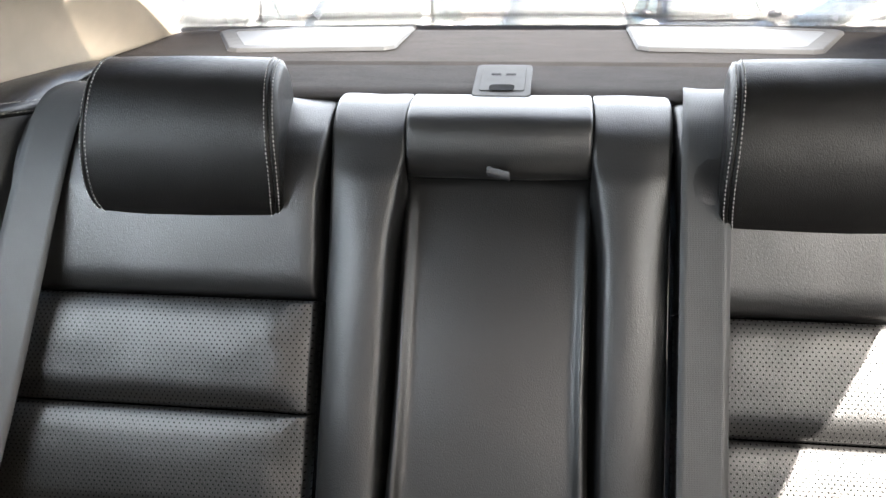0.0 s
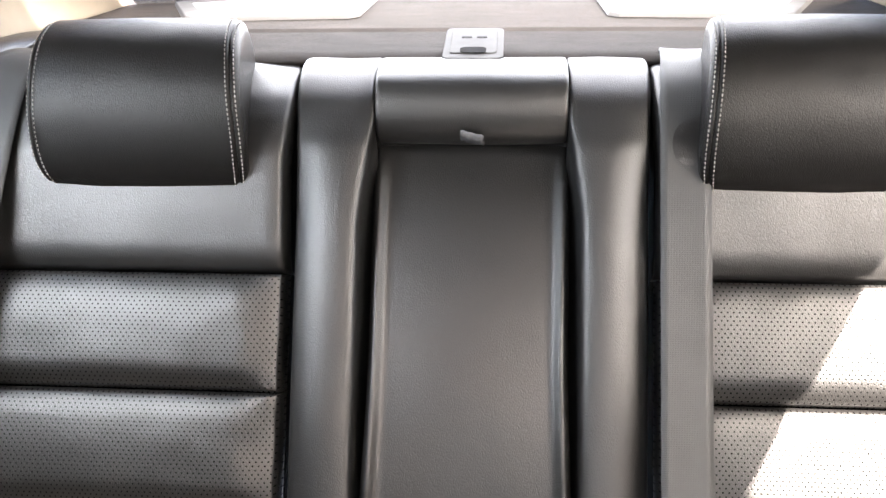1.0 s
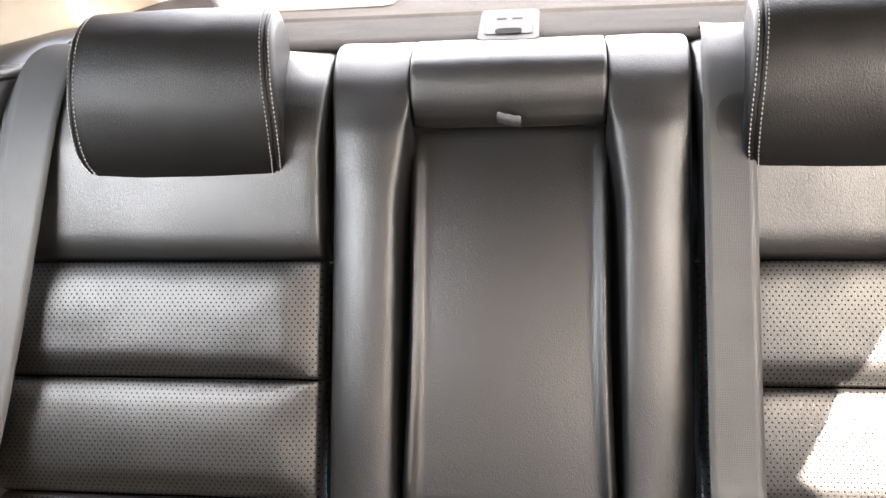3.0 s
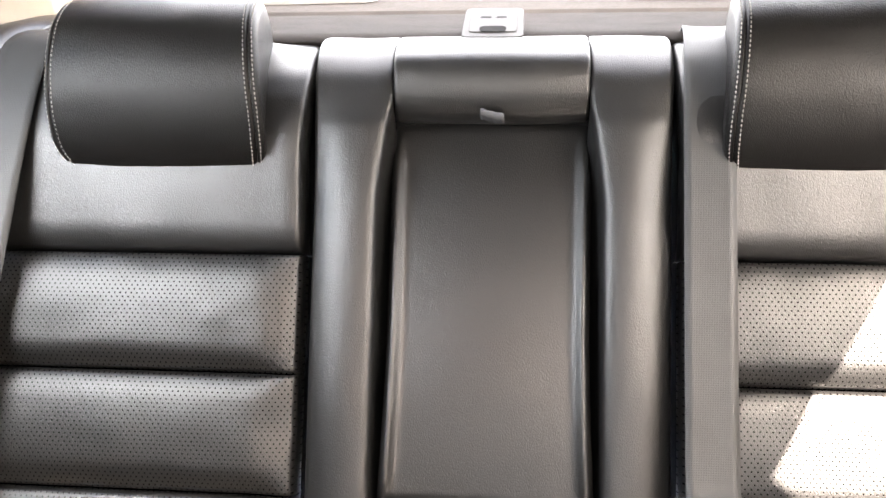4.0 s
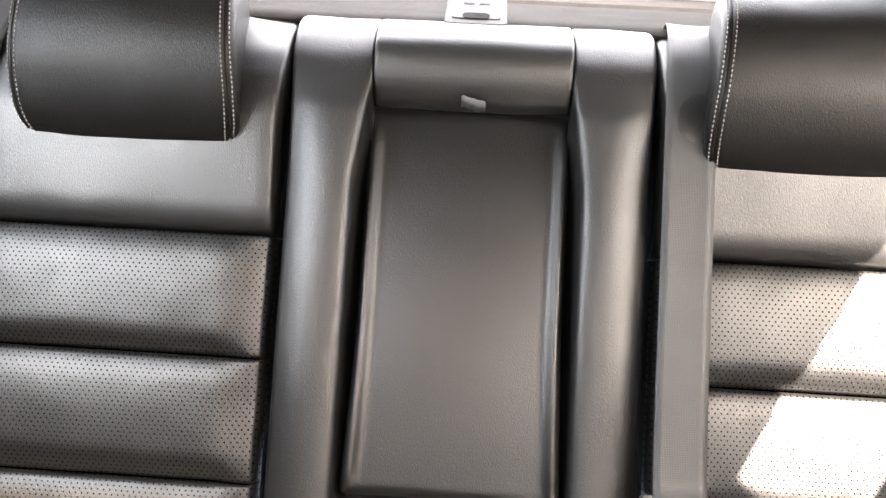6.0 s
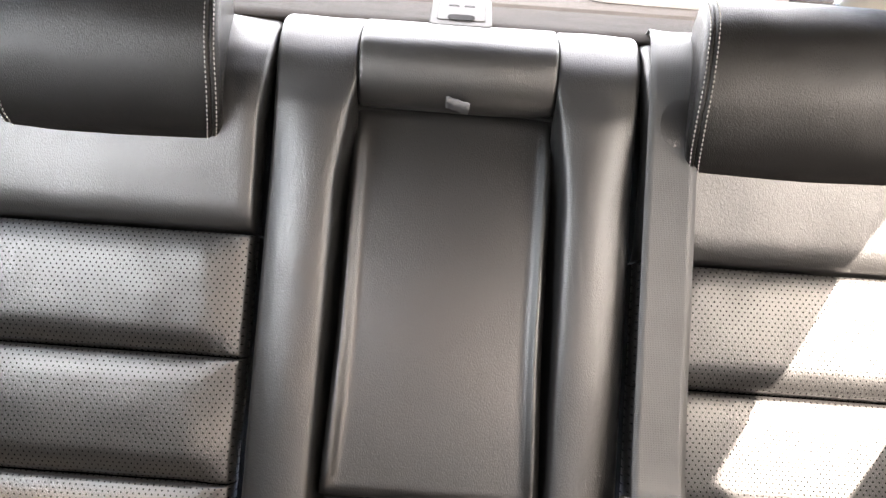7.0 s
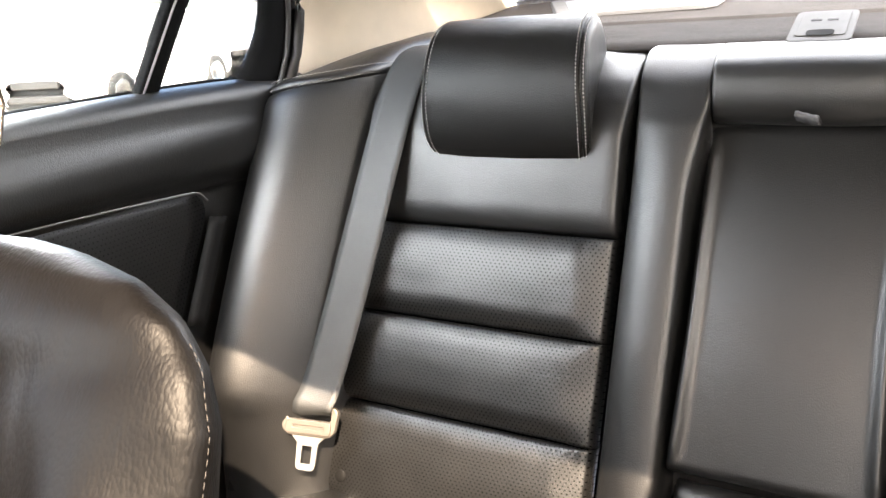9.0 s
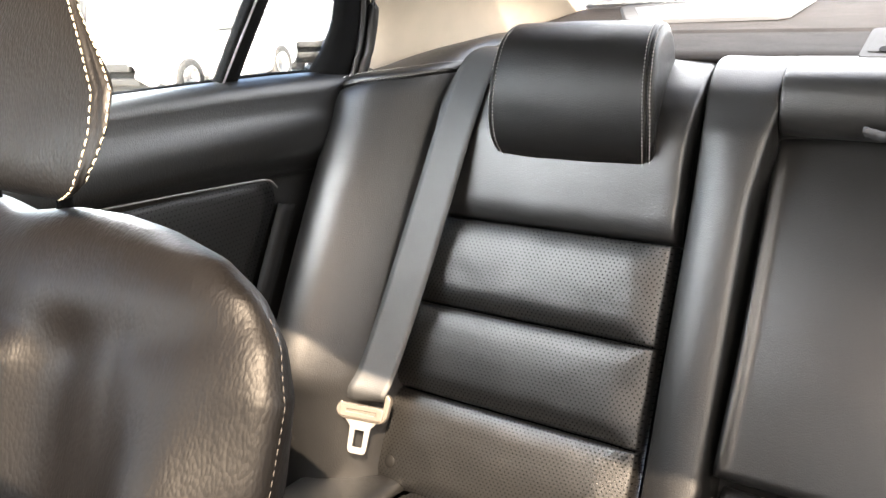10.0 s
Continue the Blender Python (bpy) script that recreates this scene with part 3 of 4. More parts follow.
def up_to_top(z0, n=40):
    """Profile of the face from z0 up and over the rounded top."""
    low = np.stack([np.zeros(n), np.linspace(z0, 0.60, n)], 1)
    return np.vstack([low[:-1], TOP])


rear_seat = thing("rear_bench", SEAT, "black leather rear bench backrest with perforated channels and folded armrest", "car seat")


def backrest(side, label):
    """An outer backrest: smooth upper panel and perforated cross channels on a padded board."""
    a, b = (-0.600, -0.199) if side < 0 else (0.199, 0.600)
    root = part("outer_backrest", box(a + 0.004, b - 0.004, 0.034, 0.12, 0.0, 0.64), BLACK_CLOTH, rear_seat, label, bevel=0.02)
    inner = b if side < 0 else a

    def sides(X):
        di, do = np.abs(X - inner), np.abs(X - (a if side < 0 else b))
        return drop(di, 0.024, 0.008) + drop(di, 0.005, 0.026) + drop(do, 0.014, 0.016)

    # upper panel
    prof = up_to_top(0.4345, 60)
    xs = spaced(a, b, 72)

    def off(X, S):
        w = wobble(X[0] + 7 * side, S[:, 0], 14.0)
        u = np.clip((S - 0.13) / 0.10, 0, 1)
        u = u * u * (3 - 2 * u)
        di = np.abs(X - inner)
        # near the top the pad swells and closes up to the centre section
        crown = 0.007 * u * np.clip(di / 0.10, 0, 1)
        return -sides(X) * (1 - 0.9 * u) - drop(di, 0.010, 0.006) * u - drop(S, 0.034, 0.015) - drop(S, 0.006, 0.007) + 0.015 * np.clip(S / 0.125, 0, 1) * (1 - u) + crown + 0.0016 * w
    v, f = sweep(prof, xs, off)
    close = np.clip((v[:, 2] - 0.55) / 0.08, 0, 1) * np.clip(1 - np.abs(v[:, 0] - inner) / 0.12, 0, 1)
    v[:, 0] -= side * 0.0062 * close
    part("upper_panel", mesh("upper_panel", v, f), LEATHER, root, "smooth black leather", thick=0.012)
    # channels
    for z0, z1 in ((0.3065, 0.4335), (0.179, 0.3055), (0.035, 0.178)):
        zs = spaced(z0, z1, 46, 1.8)
        prof = np.stack([np.zeros(len(zs)), zs], 1)
        H = z1 - z0

        def off(X, S, H=H, z0=z0):
            di = np.abs(X - inner)
            w = wobble(X[0] + 3 * side, S[:, 0] + z0, 22.0)
            near = np.exp(-((H - S) / 0.02) ** 2) + 0.6 * np.exp(-(S / 0.015) ** 2)
            pk = np.sin(X * 420 + 4 * np.sin(X * 37)) * near * 0.0004
            # gathered folds running in from the ends of the seams
            fold = np.exp(-((di - 0.030) / 0.018) ** 2)
            pk = pk + 0.0010 * fold * np.exp(-(S / 0.028) ** 2) * np.sin((S - 0.9 * di) * 620)
            pk = pk + 0.0008 * fold * np.exp(-((H - S) / 0.024) ** 2) * np.sin((H - S - 0.9 * di) * 560)
            bow = np.clip(di / 0.05, 0, 1)
            bow = bow * bow * (3 - 2 * bow)
            return -sides(X) - drop(S, 0.034, 0.020) * bow + 0.006 * (1 - S / H) * bow - drop(S, 0.005, 0.007) - drop(H - S, 0.030, 0.009) * bow - drop(H - S, 0.004, 0.005) + (0.002 + 0.003 * np.sin(np.clip(S / H, 0, 1) * math.pi)) * bow + 0.0013 * w + pk
        v, f = sweep(prof, xs, off)
        part("channel", mesh("channel", v, f), LEATHER_PERF, root, "perforated black leather channel", thick=0.010)
    return root


backrest(-1, "black leather outer rear backrest with perforated channels")
backrest(1, "black leather outer rear backrest beside the lap-belt tongue, partly sunlit")


def centre_section():
    root = part("centre_backrest", box(-0.19, 0.19, 0.045, 0.12, 0.0, 0.64), BLACK_CLOTH, rear_seat, "black leather centre backrest framing the armrest", bevel=0.02)
    prof = up_to_top(0.02, 90)
    for s in (-1, 1):
        x0, x1 = sorted((s * 0.1045, s * 0.1915))
        xs = spaced(x0, x1, 56, 1.6)

        def off(X, S, s=s):
            do, di = np.abs(X - s * 0.1915), np.abs(X - s * 0.1045)
            z = S + 0.02
            upper = np.clip((z - 0.570) / 0.032, 0, 1)
            upper = upper * upper * (3 - 2 * upper)
            lap = np.clip((0.600 - z) / 0.12, 0, 1)
            lap = 0.0003 + 0.0112 * lap * lap * (3 - 2 * lap)
            # below the roll the bolster draws back from the armrest and rolls over into the gap
            dl = np.maximum(di - lap, 0)
            low_in = drop(dl, 0.012, 0.008) + drop(dl, 0.005, 0.022) + np.where(di < lap, (lap - di) * 2.2, 0)
            high_in = drop(di, 0.005, 0.004)
            w = wobble(X[0] * 2, S[:, 0], 9.0)
            top = np.clip((z - 0.55) / 0.13, 0, 1)
            top = 1 - 0.88 * top * top * (3 - 2 * top)
            across = np.abs(do / 0.087 - 0.55) / 0.55
            crown = 0.021 * across ** 2.2
            high = np.clip((z - 0.48) / 0.17, 0, 1)
            high = high * high * (3 - 2 * high)
            return 0.010 - (crown * (1 - 0.7 * high) + drop(do, 0.006, 0.018)) * top - low_in * (1 - upper) - high_in * upper - 0.004 * upper + 0.0016 * w
        v, f = sweep(prof, xs, off)
        part("bolster", mesh("bolster", v, f), LEATHER, root, "rounded black leather bolster", thick=0.012)
    # roll over the armrest
    prof = smooth_line([(0.062, 0.592), (0.032, 0.5840), (0.018, 0.5855), (0.007, 0.5945), (-0.0020, 0.610), (-0.0070, 0.629), (-0.0045, 0.648), (0.013, 0.667), (0.045, 0.685), (0.085, 0.690), (0.12, 0.678), (0.14, 0.64)], 70)
    xs = spaced(-0.1040, 0.1040, 40)

    def off(X, S):
        d = np.minimum(np.abs(X + 0.1040), np.abs(X - 0.1040))
        return -drop(d, 0.004, 0.004) + 0.001 * wobble(X[0], S[:, 0], 12.0) + 0.0035 * np.cos(X / 0.104 * math.pi / 2) * np.exp(-((S - 0.07) / 0.05) ** 2)
    v, f = sweep(prof, xs, off)
    part("roll", mesh("roll", v, f), LEATHER, root, "padded black leather roll", thick=0.012)
    # panel beneath the armrest
    zs = spaced(0.02, 0.163, 24)
    xs = spaced(-0.1035, 0.1035, 30)
    v, f = sweep(np.stack([np.full(24, 0.016), zs], 1), xs, lambda X, S: -drop(np.minimum(np.abs(X + 0.1035), np.abs(X - 0.1035)), 0.02, 0.02) - drop(0.143 - S, 0.02, 0.02))
    part("lower_panel", mesh("lower_panel", v, f), LEATHER, root, thick=0.012)
    return root


centre_section()


def centre_armrest():
    root = part("centre_armrest", box(-0.085, 0.085, 0.066, 0.09, 0.185, 0.56), BLACK_CLOTH, rear_seat, "folded-up black leather centre armrest", bevel=0.01)
    z0, z1, hw = 0.172, 0.602, 0.1085
    xs, zs = spaced(-hw, hw, 60), spaced(z0, z1, 80)

    def off(X, S):
        H = z1 - z0
        d = np.minimum(np.abs(X + hw), np.abs(X - hw))
        bead = 0.0085 * np.exp(-((d - 0.0095) / 0.0065) ** 2) * np.clip(S / 0.03, 0, 1) * np.clip((H - S - 0.022) / 0.035, 0, 1)
        return -drop(d, 0.009, 0.014) - drop(d, 0.002, 0.03) - drop(S, 0.016, 0.018) - drop(S, 0.003, 0.02) - drop(H - S, 0.03, 0.016) + bead + 0.0010 * wobble(X[0], S[:, 0], 11.0) + 0.0045 * np.cos(np.clip(X / hw, -1, 1) * 1.57) * np.sin(np.clip(S / H, 0, 1) * math.pi) ** 0.6
    v, f = sweep(np.stack([0.008 + 0.038 * np.clip((zs - 0.22) / 0.38, 0, 1) ** 1.6, zs], 1), xs, off)
    # the pad widens a little towards its foot
    v[:, 0] *= 1 + 0.055 * np.clip((0.36 - v[:, 2]) / 0.19, 0, 1) ** 1.6
    v[:, 0] *= 1 + 0.030 * np.clip((v[:, 2] - 0.36) / 0.22, 0, 1)
    part("pad", mesh("pad", v, f), LEATHER, root, thick=0.012)
    # pull tag, a doubled cloth loop poking out below the roll
    c = [(0.002, 0.016, 0.5862), (0.002, -0.004, 0.586), (0.002, -0.011, 0.5855), (0.002, -0.0130, 0.5830), (0.002, -0.011, 0.5805), (0.002, -0.004, 0.580), (0.002, 0.014, 0.581)]
    v, f = strip(c, [(1, 0, -0.26)] * len(c), 0.0255, thick=0.0016, n=30, across=9)
    v = [(p[0], p[1], p[2] + 0.0006 * math.sin(p[0] * 700)) for p in v]
    part("pull_tag", mesh("pull_tag", v, f), LABEL_CLOTH, root, "small grey woven pull tag")
    return root


centre_armrest()


def headrest(cx, label):
    """A wrap-over headrest: rounded block with side gussets, double stitching and two posts."""
    root = thing("rear_headrest", SEAT @ pose(cx, 0, 0), label, "headrest", "rear headrests")
    # side section, anticlockwise from the lower front
    sec = np.array([(-0.028, 0.535), (-0.037, 0.549), (-0.0445, 0.573), (-0.049, 0.606), (-0.046, 0.642), (-0.034, 0.678), (-0.008, 0.706), (0.020, 0.716), (0.048, 0.710), (0.066, 0.688),
                    (0.068, 0.65), (0.062, 0.61), (0.050, 0.575), (0.032, 0.548), (0.010, 0.527), (-0.012, 0.525)])
    # the face leans forward of the backrest
    sec[:, 1] = 0.535 + (sec[:, 1] - 0.535) * 0.955
    sec[:, 0] -= 0.008 + 0.22 * (sec[:, 1] - 0.60)
    loopp = smooth_line(np.vstack([sec, sec[:1]]), 97)[:-1]
    cen = np.array([0.004, 0.619])
    n = len(loopp)
    us = np.r_[-0.1180, -0.1177, -0.1170, -0.1160, -0.1148, -0.1136, -0.1124, -0.1112, -0.1102, -0.1096, -0.1090, -0.1084, -0.1078, -0.1066, -0.1050, -0.1020, -0.097, -0.090, np.linspace(-0.080, 0.080, 21)]
    us = np.r_[us, -us[:18][::-1]]
    verts = []
    for u in us:
        d = 0.1180 - abs(u)
        inset = drop(d, 0.012, 0.013)
        groove = 0.0026 * math.exp(-((abs(u) - 0.1090) / 0.0011) ** 2)
        bulge = 0.004 * (1 - (u / 0.1180) ** 2)
        for p in loopp:
            r = p - cen
            l = np.linalg.norm(r)
            q = cen + r / l * (l - inset - groove + bulge * (0.6 if p[0] < 0.004 else 0.2))
            # narrower towards the top, and the gussets draw in towards the rear
            k = 1.0 - 0.80 * max(q[1] - 0.575, 0) ** 1.2 - 0.06 * max(q[1] - 0.535, 0)
            k -= 0.035 * (max(0.565 - q[1], 0.0) / 0.04) ** 2
            k -= 1.15 * min(max(q[0] + 0.026, 0.0), 0.075)
            wob = 0.0010 * noise.noise((u * 25 + cx * 9, q[0] * 25, q[1] * 25))
            verts.append((u * k, q[0] - wob, q[1]))
    m = len(us)
    faces = [(i * n + j, i * n + (j + 1) % n, (i + 1) * n + (j + 1) % n, (i + 1) * n + j) for i in range(m - 1) for j in range(n)]
    faces += [tuple(range(n))[::-1], tuple((m - 1) * n + j for j in range(n))]
    me = mesh("cushion", verts, faces)
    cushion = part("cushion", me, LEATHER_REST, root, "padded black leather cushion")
    V = np.array(verts).reshape(m, n, 3)
    for target in (-0.1136, -0.1050, 0.1050, 0.1136):
        i = int(np.argmin(np.abs(us - target)))
        row = V[i][np.r_[np.arange(n - 4, n), np.arange(0, 52)]]
        v, f = stitches([[(x, y - 0.0002, z) for x, y, z in row]], pitch=0.0048, dash=0.0031, r=0.0006, out=(0.3 * math.copysign(1, target), -1, 0.25))
        part("stitching", mesh("stitching", v, f), THREAD, cushion, "row of pale stitching")
    for s in (-1, 1):
        v, f = tube([(s * 0.062, 0.05, 0.66), (s * 0.062, 0.052, 0.56), (s * 0.062, 0.055, 0.46)], 0.006, 10)
        part("post", mesh("post", v, f), STEEL, root, "steel post")
    return root


headrest(-0.3515, "black leather rear headrest with pale double stitching")
headrest(0.3515, "black leather rear headrest with pale double stitching, above the sunlit seat")


def side_bolster(side):
    """The fixed pad between backrest and door, with a stitched cap on top."""
    root = thing("side_bolster", SEAT, "black leather side bolster between rear seat and door", "seat bolster", "side bolsters")
    K = lambda pts: [(x * -side, y, z) for x, y, z in pts] if side > 0 else list(pts)
    rows = []
    for z, a, o, lift in ((-0.06, -0.040, 0.0, 0), (0.03, -0.070, 0.0, 0.0), (0.10, -0.100, 0.0, 0.0), (0.145, -0.124, 0.0, 0.0), (0.165, -0.138, 0.0, 0.0), (0.20, -0.143, 0.0, 0), (0.32, -0.134, 0.0, 0.002), (0.46, -0.118, 0.0, 0.004), (0.55, -0.104, 0.0, 0.014), (0.583, -0.098, 0.0, 0.032), (0.594, -0.086, 0, 0.048)):
        rows.append([(-0.553, 0.055, z + lift * 1.25), (-0.557, 0.014, z + lift * 1.2), (-0.574, a * 0.26, z + lift), (-0.604, a * 0.64, z + lift * 0.6), (-0.643, a * 0.95, z + lift * 0.25), (-0.682, a * 1.0, z), (-0.712, a * 0.78, z), (-0.735, a * 0.4, z)])
    v, f = loft([K(r) for r in rows], 44, 60, side > 0)
    part("pad", mesh("pad", v, f), LEATHER, root, thick=0.015)
    s_line = [(-0.553, 0.055, 0.664), (-0.557, 0.014, 0.655), (-0.572, -0.024, 0.640), (-0.605, -0.058, 0.622), (-0.648, -0.083, 0.607), (-0.688, -0.086, 0.599), (-0.714, -0.069, 0.597), (-0.735, -0.034, 0.597)]
    cap = [[(x, y + 0.001, z - 0.006) for x, y, z in s_line],
           [(x, y - 0.002, z + 0.004) for x, y, z in s_line],
           [(-0.556, 0.085, 0.708), (-0.566, 0.050, 0.704), (-0.592, 0.022, 0.689), (-0.625, -0.004, 0.667), (-0.662, -0.035, 0.641), (-0.695, -0.057, 0.621), (-0.714, -0.050, 0.618), (-0.73, -0.03, 0.617)],
           [(-0.56, 0.15, 0.752), (-0.585, 0.125, 0.744), (-0.612, 0.095, 0.724), (-0.645, 0.055, 0.697), (-0.678, 0.012, 0.664), (-0.702, -0.020, 0.632), (-0.718, -0.022, 0.626), (-0.735, -0.01, 0.622)],
           [(-0.57, 0.22, 0.780), (-0.605, 0.19, 0.770), (-0.64, 0.15, 0.745), (-0.675, 0.11, 0.714), (-0.70, 0.06, 0.682), (-0.72, 0.02, 0.645), (-0.735, 0.01, 0.635), (-0.75, 0.02, 0.63)]]
    v, f = loft([K(r) for r in cap], 44, 30, side > 0)
    part("cap", mesh("cap", v, f), LEATHER, root, "black leather cap with double stitching", thick=0.012)
    lines = []
    for dz, dy in ((0.010, -0.002), (-0.004, -0.0045)):
        lines.append(K([tuple(p) for p in smooth_line([(x, y + dy, z + dz) for x, y, z in s_line[1:7]], 60)]))
    for l in lines:
        v, f = stitches([l], pitch=0.0054, dash=0.0034, r=0.0005, out=(-0.45 * side, -0.8, 0.35))
        part("stitching", mesh("stitching", v, f), THREAD, root, "row of pale stitching")
    return root


side_bolster(-1)
side_bolster(1)


def seat_cushion():
    root = thing("bench_cushion", CAR, "black leather rear bench cushion with perforated centre panels", "car seat")
    for x0, x1, mat, nm in ((-0.52, -0.20, LEATHER_PERF_FLAT, "sitting_panel"), (0.20, 0.52, LEATHER_PERF_FLAT, "sitting_panel"), (-0.198, 0.198, LEATHER, "centre_panel"), (-0.66, -0.522, LEATHER, "side_panel"), (0.522, 0.66, LEATHER, "side_panel")):
        xs = spaced(x0, x1, 26)
        prof = smooth_line([(0.07, -0.02), (0.04, 0.024), (-0.02, 0.040), (-0.20, 0.048), (-0.38, 0.075), (-0.47, 0.072), (-0.51, 0.03), (-0.50, -0.10)], 60)
        raise_ = 0.012 if nm == "side_panel" else 0.0
        v, f = sweep(prof[::-1], xs, lambda X, S: -drop(np.minimum(np.abs(X - x0), np.abs(X - x1)), 0.02, 0.014) + raise_ + 0.0015 * wobble(X[0], S[:, 0], 12.0))
        part(nm, mesh(nm, v, f), mat, root, thick=0.012)
    part("base", box(-0.64, 0.64, -0.46, 0.05, -0.30, 0.01), BLACK_CLOTH, root, bevel=0.02)
    return root


LEATHER_PERF_FLAT = leather("black_perforated_cushion_leather", perforated=True, axes="XY")
seat_cushion()


# ---------------------------------------------------------------- belts
def tongue(root, c, down, width_dir, out, mat, scale=1.0):
    """A belt tongue: plastic frame with the band's slot, steel plate with a window. c: middle of the frame."""
    d, w, o = (Vector(a).normalized() for a in (down, width_dir, out))
    w = (w - d * w.dot(d)).normalized()
    o = w.cross(d).normalized() if w.cross(d).dot(o) > 0 else d.cross(w).normalized()

    def place(bm):
        mm = Matrix((w, o, -d)).transposed().to_4x4()
        mm.translation = c
        bm.transform(mm)
        return bm

    def frame_ring(outline, hole, t):
        bm = bmesh.new()
        a = [bm.verts.new((x, -t / 2, z)) for x, z in outline]
        b = [bm.verts.new((x, -t / 2, z)) for x, z in hole]
        n = len(outline)
        for i in range(n):
            bm.faces.new((a[i], a[(i + 1) % n], b[(i + 1) % n], b[i]))
        ext = bmesh.ops.extrude_face_region(bm, geom=bm.faces[:])
        bmesh.ops.translate(bm, vec=(0, t, 0), verts=[g for g in ext["geom"] if isinstance(g, bmesh.types.BMVert)])
        bmesh.ops.recalc_face_normals(bm, faces=bm.faces)
        return bm

    def rounded(hw, z0, z1, r, n=5):
        pts = []
        for sx, sz, a0 in ((1, 1, 0), (-1, 1, 90), (-1, -1, 180), (1, -1, 270)):
            cx, cz = sx * (hw - r), (z1 - r if sz > 0 else z0 + r)
            for i in range(n):
                a = radians(a0 + 90 * i / (n - 1))
                pts.append((cx + r * math.cos(a), cz + r * math.sin(a)))
        return pts
    k = scale
    frame_out = [(x * (1.0 - 0.16 * max(0.0, (-0.006 * k - z) / (0.013 * k))), z) for x, z in rounded(0.0370 * k, -0.019 * k, 0.019 * k, 0.008 * k)]
    body = part("tongue", place(frame_ring(frame_out, rounded(0.0285 * k, 0.001 * k, 0.0145 * k, 0.003 * k), 0.011)), mat, root, "plastic belt tongue", bevel=0.0022)
    part("lip", place(frame_ring(rounded(0.0300 * k, -0.0165 * k, 0.0005 * k, 0.004), rounded(0.020 * k, -0.0095 * k, -0.0065 * k, 0.0012), 0.0150)), mat, body, bevel=0.0018)
    # thirty-six points round: foot corners rounded, neck straight, flange flaring to the frame
    right = [(0.0260, -0.012), (0.0255, -0.016), (0.0225, -0.0185), (0.0185, -0.0205), (0.0158, -0.0230), (0.0145, -0.0265), (0.0138, -0.031), (0.0134, -0.038), (0.0132, -0.045), (0.0130, -0.051), (0.0128, -0.055), (0.0118, -0.0585), (0.0098, -0.0603), (0.0070, -0.0610), (0.0035, -0.0611)]
    right = smooth_line([(x * k, 0, z * k) for x, z in right], 18)
    # the hole's points in the same order, from the upper right corner down and round
    hr, hz0, hz1 = 0.0066 * k, -0.053 * k, -0.031 * k
    side = [(hr, hz1 + (hz0 - hz1) * min(1.0, i / 13)) if i <= 13 else (hr * (1 - (i - 13) / 4.6), hz0) for i in range(18)]
    hole = ([(x, z) for x, z in side] + [(-x, z) for x, z in side[::-1]])
    outline = [(p[0], p[2]) for p in right] + [(-p[0], p[2]) for p in right[::-1]]
    part("plate", place(frame_ring(outline, hole, 0.0028)), STEEL, body, "bright steel plate with a square hole", bevel=0.0006)
    return body


def side_belt():
    root = thing("seat_belt", SEAT, "grey woven seat belt hanging beside the bolster, steel tongue", "seat belt", "seat belts")
    c = [(-0.4960, 0.165, 0.7150), (-0.4980, 0.110, 0.7120), (-0.5020, 0.060, 0.7020), (-0.5080, 0.015, 0.6820), (-0.5200, -0.010, 0.6450), (-0.5260, -0.028, 0.5600), (-0.5350, -0.038, 0.4500), (-0.5460, -0.045, 0.3400), (-0.5560, -0.052, 0.2500), (-0.5615, -0.060, 0.1950), (-0.5650, -0.067, 0.1730), (-0.5665, -0.067, 0.1650), (-0.5670, -0.061, 0.1590), (-0.5670, -0.052, 0.1540)]
    w = [(1, 0.05, 0.05), (1, 0.05, 0.05), (1, 0.08, 0.06), (1, 0.1, 0.0), (1, 0.15, 0), (1, 0.22, 0), (1, 0.25, 0), (1, 0.25, 0.02), (1, 0.25, 0.04), (1, 0.25, 0.08), (1, 0.3, 0.1), (1, 0.3, 0.1), (1, 0.3, 0.1), (1, 0.3, 0.1)]
    v, f = strip(c, w, 0.0560, n=90, across=7, bow=0.0012)
    part("webbing", mesh("webbing", v, f), BELT, root, "grey woven webbing")
    tongue(root, Vector((-0.5700, -0.062, 0.1500)), (0.06, -0.05, -1), (1, 0.3, 0.06), (0.2, -1, 0), TONGUE_PLASTIC, 1.08)
    return root


def centre_belt():
    root = thing("seat_belt", SEAT, "grey woven centre seat belt lying over the backrest, tongue low", "seat belt", "seat belts")
    c = [(0.2435, 0.19, 0.715), (0.2415, 0.13, 0.709), (0.2375, 0.075, 0.702), (0.2315, 0.036, 0.690), (0.2270, 0.006, 0.662), (0.2240, -0.010, 0.62), (0.2230, -0.016, 0.52), (0.2225, -0.020, 0.40), (0.2220, -0.024, 0.30), (0.2215, -0.031, 0.214), (0.2215, -0.040, 0.199), (0.2215, -0.039, 0.191), (0.2215, -0.031, 0.185), (0.2215, -0.021, 0.181)]
    v, f = strip(c, [(1, 0.0, -0.02)] * len(c), 0.0515, n=90, across=7, bow=0.0012)
    part("webbing", mesh("webbing", v, f), BELT, root, "grey woven webbing")
    tongue(root, Vector((0.2205, -0.031, 0.178)), (-0.17, -0.05, -1), (1, 0.0, -0.17), (0, -1, 0.1), GLOSSY_GREY, 1.08)
    return root


side_belt()
centre_belt()
bm = bmesh.new()
bmesh.ops.create_uvsphere(bm, u_segments=16, v_segments=8, radius=0.0090)
bmesh.ops.scale(bm, vec=(1, 0.28, 1), verts=bm.verts)
ob = tagged(part("belt_button", bm, DARK_GREY_PLASTIC), "small round plastic stud on the backrest", "button")
